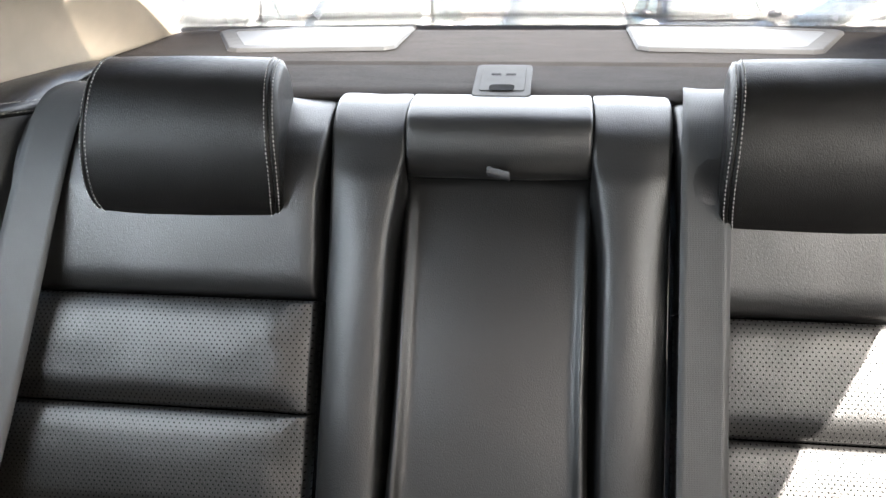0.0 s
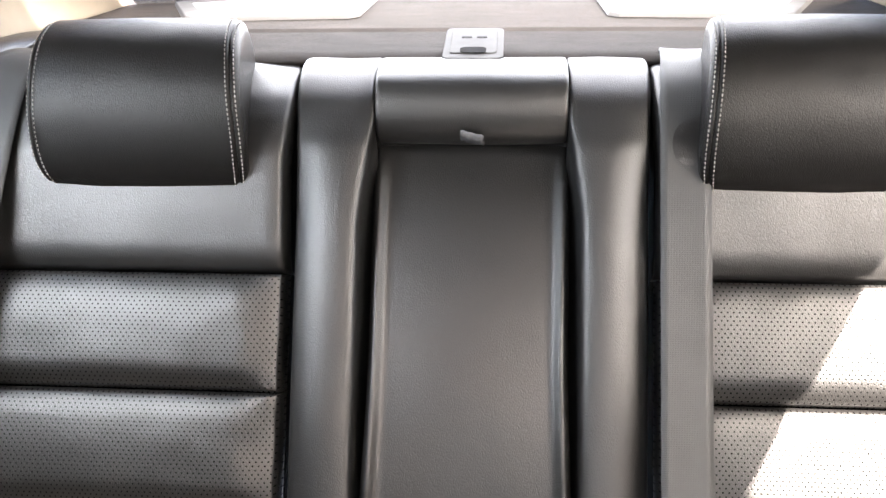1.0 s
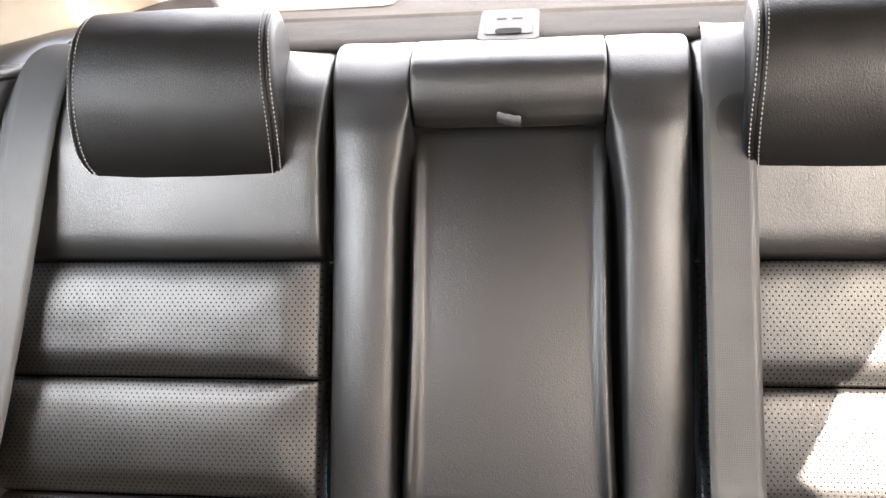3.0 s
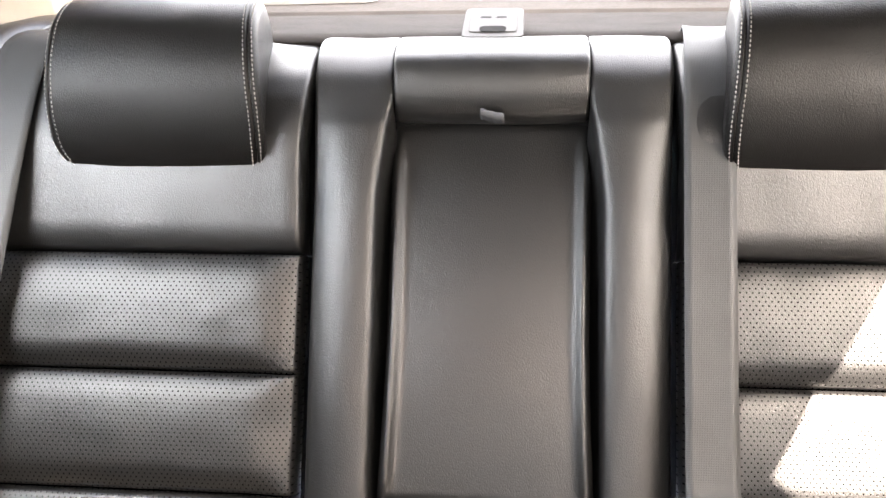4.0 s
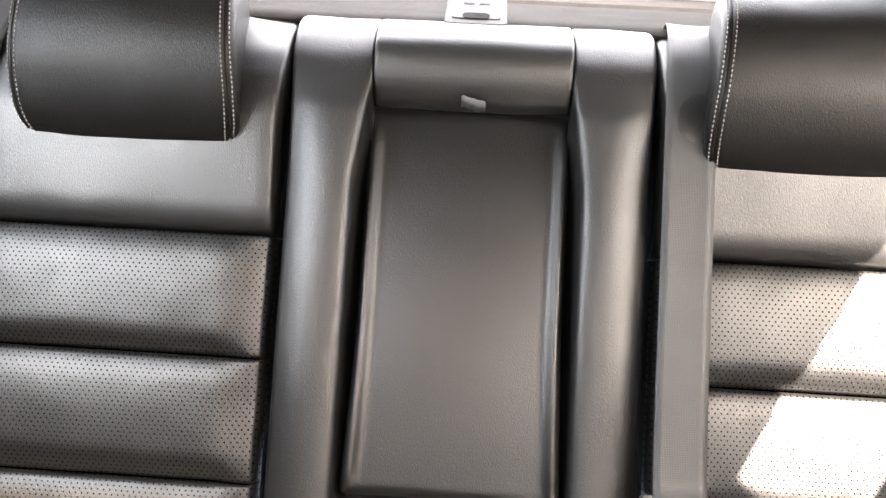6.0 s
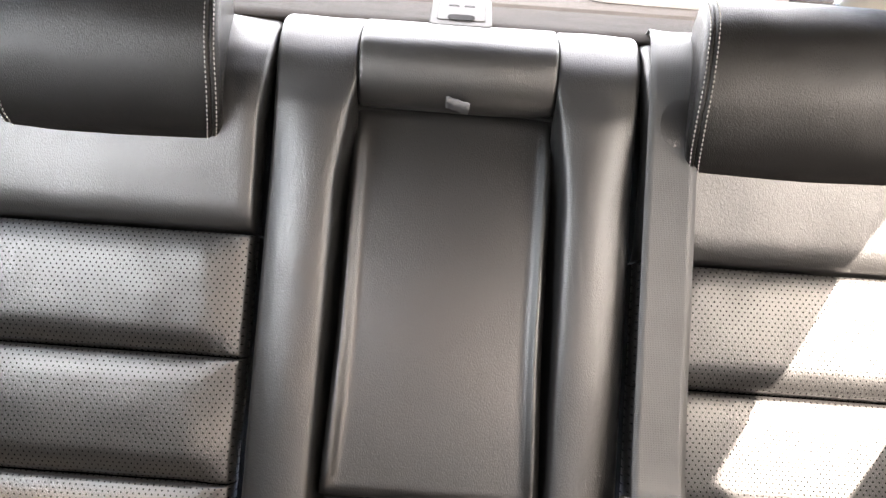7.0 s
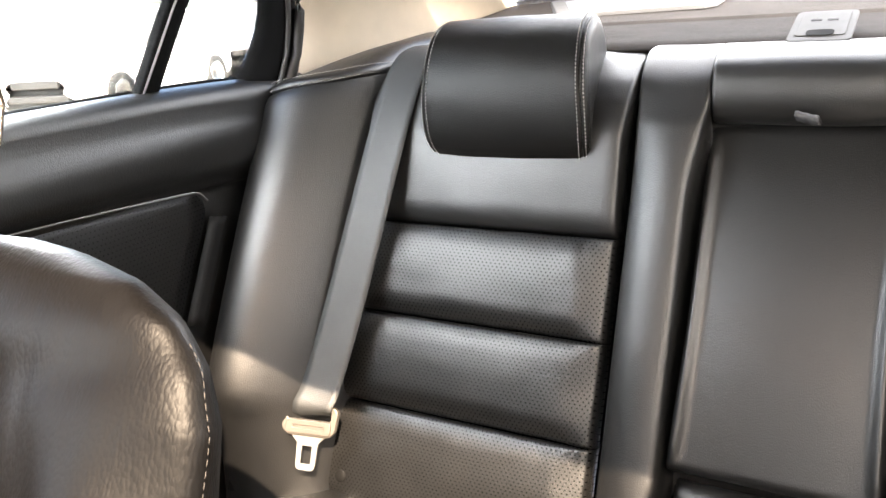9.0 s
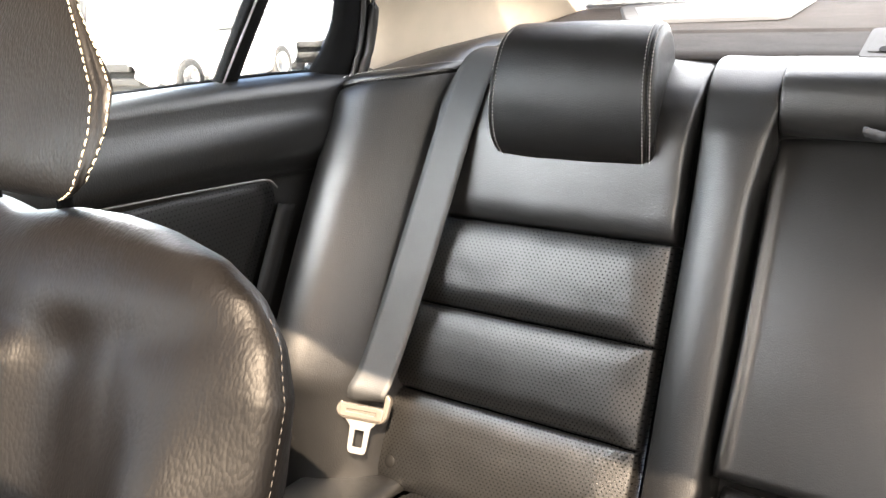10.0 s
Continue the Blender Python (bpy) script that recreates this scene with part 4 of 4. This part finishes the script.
ob.matrix_world = SEAT @ pose(-0.546, -0.0098, 0.074)


# ---------------------------------------------------------------- fittings of the parcel shelf
def on_shelf(x, y, up=0.0):
    return (x, y, shelf_z(y) + 0.003 + up)


def plate(points, up, h, tilt=None):
    """A flat plate on the shelf with a raised face: outline in x and y; tilt (y0, slope) lifts it towards the rear."""
    bm = bmesh.new()
    rise = (lambda y: (y - tilt[0]) * tilt[1]) if tilt else (lambda y: 0.0)
    vs = [bm.verts.new(on_shelf(x, y, up + rise(y))) for x, y in points]
    f = bm.faces.new(vs)
    r = bmesh.ops.extrude_face_region(bm, geom=[f])
    bmesh.ops.translate(bm, vec=(0, 0, h), verts=[g for g in r["geom"] if isinstance(g, bmesh.types.BMVert)])
    bmesh.ops.recalc_face_normals(bm, faces=bm.faces)
    return bm


def round_rect(cx, cy, w, d, r, n=5):
    pts = []
    for sx, sy, a0 in ((1, 1, 0), (-1, 1, 90), (-1, -1, 180), (1, -1, 270)):
        for i in range(n):
            a = radians(a0 + 90 * i / (n - 1))
            pts.append((cx + sx * (w / 2 - r) + r * math.cos(a), cy + sy * (d / 2 - r) + r * math.sin(a)))
    return pts


def speaker_cover(side):
    root = thing("speaker_cover", CAR, "pale grey speaker cover with a perforated grille on the shelf", "speaker cover", "speaker covers")
    o = [(0.178, 0.80), (0.180, 0.60), (0.195, 0.585), (0.42, 0.565), (0.437, 0.575), (0.51, 0.73), (0.505, 0.745), (0.35, 0.785)]
    i = [(0.205, 0.785), (0.206, 0.618), (0.212, 0.612), (0.41, 0.594), (0.418, 0.600), (0.477, 0.722), (0.474, 0.729), (0.345, 0.766)]
    bm = bmesh.new()
    A = [bm.verts.new(on_shelf(x * side, y, 0.0)) for x, y in o]
    B = [bm.verts.new(on_shelf(x * side * 0.998, y, 0.006)) for x, y in [(a[0] * 0.9 + b[0] * 0.1, a[1] * 0.9 + b[1] * 0.1) for a, b in zip(o, i)]]
    C = [bm.verts.new(on_shelf(x * side, y, 0.006)) for x, y in i]
    D = [bm.verts.new(on_shelf(x * side, y, -0.004)) for x, y in i]
    for P, Q in ((A, B), (B, C), (C, D)):
        for k in range(len(o)):
            bm.faces.new((P[k], P[(k + 1) % len(o)], Q[(k + 1) % len(o)], Q[k]))
    bmesh.ops.recalc_face_normals(bm, faces=bm.faces)
    part("rim", bm, PALE_PLASTIC, root, bevel=0.002)
    part("grille", plate([(x * side * 1.0, y) for x, y in i], 0.001, 0.004), GRILLE, root, "pale perforated speaker grille")
    return root


def grille_material():
    m, t, b = material("pale_grille", (0.22, 0.21, 0.20), 0.5)
    co = coords(t)
    sep = t.nodes.new("ShaderNodeSeparateXYZ")
    t.links.new(co, sep.inputs[0])
    fu = calc(t, "SUBTRACT", calc(t, "FRACT", calc(t, "DIVIDE", sep.outputs["X"], 0.004)), 0.5)
    fv = calc(t, "SUBTRACT", calc(t, "FRACT", calc(t, "DIVIDE", sep.outputs["Y"], 0.004)), 0.5)
    d = calc(t, "SQRT", calc(t, "ADD", calc(t, "MULTIPLY", fu, fu), calc(t, "MULTIPLY", fv, fv)))
    inside = calc(t, "LESS_THAN", d, 0.25)
    t.links.new(ramp(t, inside, [(0.0, (0.075, 0.072, 0.069)), (1.0, (0.03, 0.029, 0.028))]), b.inputs["Base Color"])
    bump(t, b, d, 0.0008, 0.5)
    return m


GRILLE = grille_material()
speaker_cover(-1)
speaker_cover(1)


def tether_cover(cx, cy, label):
    """The flap over a child-seat anchor: frame, lid and finger notch."""
    root = thing("anchor_cover", CAR, label, "anchor cover", "anchor covers")
    tilt = (cy - 0.045, 0.16)
    part("frame", plate(round_rect(cx, cy, 0.069, 0.10, 0.008), 0.0, 0.003, tilt), COVER_GREY, root, bevel=0.0015)
    part("base", plate(round_rect(cx, cy + 0.012, 0.060, 0.060, 0.006), -0.004, 0.009), COVER_GREY, root)
    part("lid", plate(round_rect(cx, cy + 0.003, 0.054, 0.080, 0.005), 0.003, 0.0014, tilt), COVER_GREY, root, "grey plastic lid", bevel=0.001)
    part("notch", plate(round_rect(cx, cy - 0.030, 0.030, 0.018, 0.0065), 0.0045, 0.0006, tilt), RUBBER, root, "dark finger notch")
    for k in range(2):
        part("mark", plate(round_rect(cx - 0.009 + 0.018 * k, cy + 0.012, 0.012, 0.005, 0.001), 0.0045, 0.0005, tilt), DARK_GREY_PLASTIC, root)
    return root


tether_cover(-0.001, 0.345, "grey plastic child-seat anchor cover on the felt shelf")
slot = thing("belt_guide", CAR, "grey plastic belt guide with a dark slot in the shelf", "belt guide")
part("frame", plate(round_rect(0.262, 0.306, 0.105, 0.035, 0.006), 0.0, 0.005), GREY_PLASTIC, slot, bevel=0.0015)
part("slot", plate(round_rect(0.262, 0.306, 0.088, 0.016, 0.005), 0.005, 0.001), BLACK_PLASTIC, slot, "dark slot")


# ---------------------------------------------------------------- front seat
def front_seat(m):
    root = thing("front_seat", m, "creased black leather front seat with cream stitching, sunlit from above", "car seat")

    def half_width(z):
        return float(np.interp(z, [-0.55, -0.30, -0.10, -0.02, 0.03, 0.06, 0.085, 0.103, 0.115, 0.121, 0.124], [0.254, 0.266, 0.269, 0.272, 0.270, 0.259, 0.238, 0.205, 0.155, 0.10, 0.0]))

    def rise(v):
        v = min(max(v, 0.0), 1.0)
        return v * v * (3 - 2 * v)
    zs = np.r_[np.linspace(-0.55, -0.16, 24), np.linspace(-0.15, 0.095, 62), np.linspace(0.098, 0.124, 14)]
    n = 200
    verts = []
    for z in zs:
        w = max(half_width(z), 0.004)
        round_top = math.sqrt(max(0.0, 1 - (max(z - 0.03, 0) / 0.0945) ** 2)) if z > 0.03 else 1.0
        th = 0.038 * max(round_top, 0.03)
        th_rear = max(th, 0.110 * math.sqrt(max(0.0, 1 - (max(z + 0.03, 0) / 0.154) ** 2)))
        for j in range(n):
            a = 2 * math.pi * j / n
            ca, sa = math.cos(a), math.sin(a)
            e = 0.75
            x = 1.045 * w * math.copysign(abs(ca) ** e, ca)
            y = (th_rear if sa > 0 else th) * math.copysign(abs(sa) ** e, sa)
            if sa > 0:
                x *= 1 - 0.35 * sa
            if sa < 0:
                ax = abs(x)
                low = rise((0.060 - z) / 0.14)
                # wing, centre panel and the valley between them
                y -= 0.030 * math.exp(-((ax - 0.228) / 0.042) ** 2) * low
                y -= 0.016 * rise((0.095 - ax) / 0.030) * rise((0.045 - z) / 0.035)
                y += 0.010 * math.exp(-((ax - 0.112) / 0.026) ** 2) * rise((0.070 - z) / 0.05)
                # soft folds and a sag below the yoke
                y += noise.noise((x * 14, z * 10, 3.0)) * 0.003
                y += 0.0035 * math.exp(-((z - 0.035 - 0.25 * (ax - 0.12)) / 0.018) ** 2) * rise((ax - 0.05) / 0.08)
                y += 0.0005 * math.sin(150 * x + 30 * z + 5 * noise.noise((x * 18, z * 6, 1.0))) * math.exp(-((ax - 0.18) / 0.05) ** 2) * math.exp(-((z - 0.02) / 0.05) ** 2)
            dip = 0.014 * math.exp(-(x / 0.055) ** 2) * rise((z - 0.06) / 0.06)
            verts.append((x, y, z - dip))
    m_ = len(zs)
    faces = [(i * n + j, i * n + (j + 1) % n, (i + 1) * n + (j + 1) % n, (i + 1) * n + j) for i in range(m_ - 1) for j in range(n)]
    faces += [tuple(range(n))[::-1], tuple((m_ - 1) * n + j for j in range(n))]
    back = part("backrest", mesh("backrest", verts, faces), LEATHER_SOFT, root, "creased black leather backrest")
    V = np.array(verts).reshape(m_, n, 3)
    lines = [[tuple(p + np.array((0.0008 * s, 0.001, 0))) for p in V[:-18, col]] for col, s in ((n - 1, 1), (n // 2 + 1, -1))]
    for l in lines:
        v, f = stitches([l], pitch=0.0058, dash=0.0038, r=0.00035, lift=0.0002, out=(math.copysign(0.7, l[0][0]), -0.7, 0))
        part("stitching", mesh("stitching", v, f), EDGE_THREAD, back, "pale stitching along the edge")
    # headrest
    sec = np.array([(-0.030, 0.150), (-0.043, 0.165), (-0.048, 0.20), (-0.046, 0.245), (-0.036, 0.29), (-0.012, 0.325), (0.03, 0.335), (0.065, 0.32), (0.078, 0.27), (0.072, 0.21), (0.05, 0.165), (0.02, 0.146), (-0.012, 0.144)])
    sec[:, 1] -= 0.022
    sec[:, 0] = -0.048 + (sec[:, 0] + 0.048) * 0.42
    loopp = smooth_line(np.vstack([sec, sec[:1]]), 73)[:-1]
    cen = np.array([-0.020, 0.213])
    us = np.r_[-0.0905, -0.0904, -0.0902, -0.0896, -0.0888, -0.0876, -0.0862, -0.0850, -0.0838, -0.0822, -0.079, np.linspace(-0.074, 0.074, 17)]
    us = np.r_[us, -us[:11][::-1]]
    hv = []
    for u in us:
        inset = drop(0.0905 - abs(u), 0.006, 0.007)
        groove = 0.0022 * math.exp(-((abs(u) - 0.0862) / 0.0011) ** 2)
        for p in loopp:
            r = p - cen
            l = np.linalg.norm(r)
            # the block narrows towards its lower corners
            k = float(np.interp(p[1], [0.118, 0.124, 0.132, 0.145, 0.165, 0.190, 0.220, 0.250, 0.280, 0.31, 0.33], [1.10, 1.30, 1.41, 1.52, 1.60, 1.56, 1.30, 1.00, 0.84, 0.74, 0.68]))
            q = cen + r / l * (l - inset - groove)
            k *= 1.0 - 0.80 * min(max((q[0] + 0.041) / 0.050, 0.0), 1.0)
            hv.append((u * k, q[0] - 0.001 * noise.noise((u * 30, q[0] * 30, q[1] * 30)), q[1]))
    nn, mm = len(loopp), len(us)
    hf = [(i * nn + j, i * nn + (j + 1) % nn, (i + 1) * nn + (j + 1) % nn, (i + 1) * nn + j) for i in range(mm - 1) for j in range(nn)]
    hf += [tuple(range(nn))[::-1], tuple((mm - 1) * nn + j for j in range(nn))]
    head = part("headrest", mesh("headrest", hv, hf), LEATHER_HEAD, root, "black leather headrest with cream double stitching")
    H = np.array(hv).reshape(mm, nn, 3)
    lines = []
    for target in (-0.0902, -0.0822, 0.0822, 0.0902):
        i = int(np.argmin(np.abs(us - target)))
        lines.append([tuple(c) for c in H[i][np.r_[np.arange(nn - 10, nn), np.arange(0, 40)]]])
    for l in lines:
        v, f = stitches([l], pitch=0.0070, dash=0.0050, r=0.00055, out=(0.3, -1, 0.2))
        part("stitching", mesh("stitching", v, f), THREAD_WARM, head, "row of cream stitching")
    for s in (-1, 1):
        v, f = tube([(s * 0.048, -0.020, 0.20), (s * 0.048, -0.006, 0.13), (s * 0.048, 0.010, 0.06)], 0.006, 12)
        part("post", mesh("post", v, f), RUBBER, root, "black post")
        bm = bmesh.new()
        bmesh.ops.create_cone(bm, cap_ends=True, segments=20, radius1=0.009, radius2=0.008, depth=0.010)
        bmesh.ops.translate(bm, vec=(s * 0.048, -0.002, 0.110), verts=bm.verts)
        part("post_collar", bm, RUBBER, root, "black plastic collar", bevel=0.002)
    # cushion below
    rows = []
    for y, z in ((0.02, -0.50), (-0.10, -0.46), (-0.30, -0.42), (-0.50, -0.37), (-0.56, -0.39), (-0.57, -0.46)):
        rows.append([(-0.25, y, z - 0.06), (-0.24, y, z + 0.01), (-0.17, y, z + 0.02), (0, y, z - 0.01), (0.17, y, z + 0.02), (0.24, y, z + 0.01), (0.25, y, z - 0.06)])
    v, f = loft(rows, 30, 24)
    part("cushion", mesh("cushion", v, f), LEATHER_SOFT, root, thick=0.06)
    return root


front_seat(CAR @ pose(-0.470, -0.50, 0.464, -21))


# ---------------------------------------------------------------- outside
def ground_material():
    m, t, b = material("dusty_concrete", (0.35, 0.33, 0.29), 0.9)
    co = coords(t)
    n = calc(t, "ADD", calc(t, "MULTIPLY", noise_out(t, co, 0.6, 5.0), 0.6), calc(t, "MULTIPLY", noise_out(t, co, 18.0, 5.0), 0.4))
    t.links.new(ramp(t, n, [(0.3, (0.24, 0.225, 0.20)), (0.7, (0.42, 0.40, 0.36))]), b.inputs["Base Color"])
    bump(t, b, noise_out(t, co, 40.0), 0.01, 0.6)
    return m


GROUND_Z = -0.25
gp = [[(-3000, y, 0) for y in (-3000, 3000)], [(3000, y, 0) for y in (-3000, 3000)]]
v, f = loft(gp, 12, 12, True, straight=True)
ob = setting("ground", mesh("ground", v, f), ground_material(), "dusty pale concrete car park ground", "ground", m=pose(0, 0, GROUND_Z))


def paint(name, base, rough=0.25):
    m, t, b = material(name, base, rough)
    b.inputs["Coat Weight"].default_value = 0.6
    co = coords(t)
    t.links.new(ramp(t, noise_out(t, co, 3.0, 4.0), [(0.3, tuple(c * 0.9 for c in base)), (0.7, base)]), b.inputs["Base Color"])
    return m


WHITE_PAINT = paint("white_car_paint", (0.75, 0.75, 0.74))
DARK_PAINT = paint("dark_car_paint", (0.06, 0.06, 0.065))
SILVER_PAINT = paint("silver_car_paint", (0.45, 0.45, 0.46))
# pale base colour carries the sky's reflection in the panes
CAR_GLASS = material("sky_toned_car_glass", (0.22, 0.23, 0.22), 0.12)[0]
TYRE = plastic("tyre_rubber", (0.02, 0.02, 0.02), 0.85)
RIM = material("alloy_rim", (0.5, 0.5, 0.5), 0.35, 1.0)[0]
LAMP = material("lamp_glass", (0.6, 0.6, 0.6), 0.1)[0]


def lathe(profile, n=32):
    """A wheel-like body about the x axis: profile of (x, r)."""
    verts = [(x, r * math.cos(2 * math.pi * k / n), r * math.sin(2 * math.pi * k / n)) for x, r in profile for k in range(n)]
    faces = [(i * n + k, i * n + (k + 1) % n, (i + 1) * n + (k + 1) % n, (i + 1) * n + k) for i in range(len(profile) - 1) for k in range(n)]
    faces += [tuple(range(n))[::-1], tuple((len(profile) - 1) * n + k for k in range(n))]
    return verts, faces


def parked_car(m, colour, label, tall=0.0):
    """A parked car facing -y: body, cabin, panes, lamps and wheels. Length 4.3 m."""
    root = thing("parked_car", m, label, "car", "parked cars")
    # body sections along y: half width, sill, waist
    st = [(-2.12, 0.55, 0.42, 0.60), (-2.05, 0.72, 0.30, 0.74), (-1.85, 0.82, 0.22, 0.80), (-1.3, 0.87, 0.20, 0.90), (-0.9, 0.88, 0.20, 0.96), (0.2, 0.89, 0.20, 0.97), (1.3, 0.88, 0.20, 0.99), (1.85, 0.83, 0.24, 0.98), (2.05, 0.74, 0.32, 0.92), (2.12, 0.60, 0.44, 0.80)]
    rows = []
    for y, w, z0, z1 in st:
        rows.append([(-w * 0.9, y, z0), (-w, y, z0 + 0.10), (-w * 1.0, y, (z0 + z1) / 2), (-w * 0.96, y, z1 - 0.06), (-w * 0.78, y, z1), (0, y, z1 + 0.02), (w * 0.78, y, z1), (w * 0.96, y, z1 - 0.06), (w, y, (z0 + z1) / 2), (w, y, z0 + 0.10), (w * 0.9, y, z0)])
    v, f = loft(rows, 41, 50, True)
    part("body", mesh("body", v, f), colour, root, thick=0.02)
    part("underbody", box(-0.80, 0.80, -1.95, 1.95, 0.18, 0.5), BLACK_PLASTIC, root, bevel=0.05)
    h = 1.44 + tall
    sec = [(-1.02, 0.94, 0.74), (-0.55, 1.22 + tall * 0.6, 0.66), (-0.18, h - 0.04, 0.58), (0.35, h, 0.57), (0.95, h - 0.03, 0.57), (1.38, h - 0.16, 0.61), (1.72, 0.97, 0.72)]
    rows = [[(-w - 0.10 * (z - 0.94) * 0.2, y, 0.93), (-w, y, max(z - 0.06, 0.935)), (-w * 0.86, y, z), (0, y, z + 0.015), (w * 0.86, y, z), (w, y, max(z - 0.06, 0.935)), (w + 0.10 * (z - 0.94) * 0.2, y, 0.93)] for y, z, w in sec]
    v, f = loft(rows, 25, 30, True)
    part("cabin", mesh("cabin", v, f), colour, root, thick=0.02)

    def pane(name, pts):
        v, f = loft(pts, 8, 8, straight=True)
        part(name, mesh(name, v, f), CAR_GLASS, root, "car glass with the sky's reflection in its colour", thick=0.006)
    pane("windscreen", [[(-0.66, -1.035, 0.97), (0, -1.10, 0.975), (0.66, -1.035, 0.97)], [(-0.54, -0.30, h - 0.06), (0, -0.33, h - 0.03), (0.54, -0.30, h - 0.06)]])
    pane("rear_window", [[(-0.60, 1.72, 1.0), (0, 1.75, 1.0), (0.60, 1.72, 1.0)], [(-0.52, 1.32, h - 0.12), (0, 1.35, h - 0.10), (0.52, 1.32, h - 0.12)]])
    for s in (-1, 1):
        pane("side_window", [[(s * 0.755, -0.70, 1.00), (s * 0.755, 0.30, 1.00)], [(s * 0.62, -0.18, h - 0.09), (s * 0.61, 0.30, h - 0.075)]])
        pane("side_window", [[(s * 0.755, 0.36, 1.00), (s * 0.755, 1.32, 1.01)], [(s * 0.61, 0.36, h - 0.075), (s * 0.625, 1.02, h - 0.10)]])
        bm = bmesh.new()
        bmesh.ops.create_uvsphere(bm, u_segments=16, v_segments=10, radius=1)
        bmesh.ops.scale(bm, vec=(0.19, 0.10, 0.075), verts=bm.verts)
        bmesh.ops.translate(bm, vec=(s * 0.60, -2.02, 0.68), verts=bm.verts)
        part("headlight", bm, LAMP, root, "clear headlight")
        bm = bmesh.new()
        bmesh.ops.create_uvsphere(bm, u_segments=16, v_segments=10, radius=1)
        bmesh.ops.scale(bm, vec=(0.10, 0.05, 0.065), verts=bm.verts)
        bmesh.ops.translate(bm, vec=(s * 0.90, -0.72, 1.04), verts=bm.verts)
        part("door_mirror", bm, colour, root)
        for y in (-1.32, 1.30):
            wheel = part("wheel", mesh("wheel", *lathe([(-0.09, 0.20), (-0.10, 0.27), (-0.085, 0.315), (0.085, 0.315), (0.10, 0.27), (0.09, 0.20)])), TYRE, root, "black tyre")
            wheel.location = (s * 0.80, y, 0.315)
            rim = part("rim", mesh("rim", *lathe([(-0.06, 0.20), (-0.07, 0.19), (-0.03, 0.15), (-0.05, 0.05), (0.05, 0.05), (0.03, 0.15), (0.07, 0.19), (0.06, 0.20)])), RIM, wheel, "alloy rim")
            rim.location = (s * 0.035, 0, 0)
    part("grille", box(-0.42, 0.42, -2.13, -2.06, 0.50, 0.62), BLACK_PLASTIC, root, bevel=0.02)
    part("bumper_slot", box(-0.55, 0.55, -2.10, -2.00, 0.30, 0.40), BLACK_PLASTIC, root, bevel=0.02)
    return root


G = GROUND_Z
parked_car(pose(-4.0, 9.3, G, 0, 0, 5), WHITE_PAINT, "white hatchback parked behind, bonnet towards the rear window")
parked_car(pose(-1.9, 9.1, G, 0, 0, -3), WHITE_PAINT, "white saloon parked behind, windscreen bright with sky", 0.04)
parked_car(pose(0.15, 9.4, G, 0, 0, 2), SILVER_PAINT, "silver car parked behind, beside a white one")
parked_car(pose(2.2, 12.6, G, 0, 0, 4), DARK_PAINT, "dark grey car parked further back", 0.1)
parked_car(pose(4.0, 9.9, G, 0, 0, -82), WHITE_PAINT, "white car parked side-on near the brick wall")
parked_car(pose(-11.6, 8.8, G, 0, 0, 13), WHITE_PAINT, "white car parked beyond the door window, front wheel showing", 0.1)
parked_car(pose(-12.0, 13.4, G, 0, 0, 22), SILVER_PAINT, "silver car parked next to a white one beyond the door window")


def brick_material():
    m, t, b = material("red_brick", (0.35, 0.13, 0.08), 0.9)
    co = coords(t)
    br = t.nodes.new("ShaderNodeTexBrick")
    br.inputs["Color1"].default_value, br.inputs["Color2"].default_value, br.inputs["Mortar"].default_value = (0.38, 0.14, 0.08, 1), (0.28, 0.10, 0.06, 1), (0.4, 0.37, 0.33, 1)
    br.inputs["Scale"].default_value = 4.0
    rot = t.nodes.new("ShaderNodeMapping")
    rot.inputs["Rotation"].default_value = (radians(90), 0, 0)
    t.links.new(co, rot.inputs["Vector"])
    t.links.new(rot.outputs[0], br.inputs["Vector"])
    t.links.new(br.outputs["Color"], b.inputs["Base Color"])
    bump(t, b, br.outputs["Fac"], 0.01, -0.5)
    return m


wall = tagged(part("brick_wall", box(4.6, 16.0, 11.6, 11.9, 0, 3.2), brick_material(), bevel=0.02), "red brick boundary wall behind the parked cars", "wall", kind="structure")
wall.matrix_world = pose(0, 0, G)
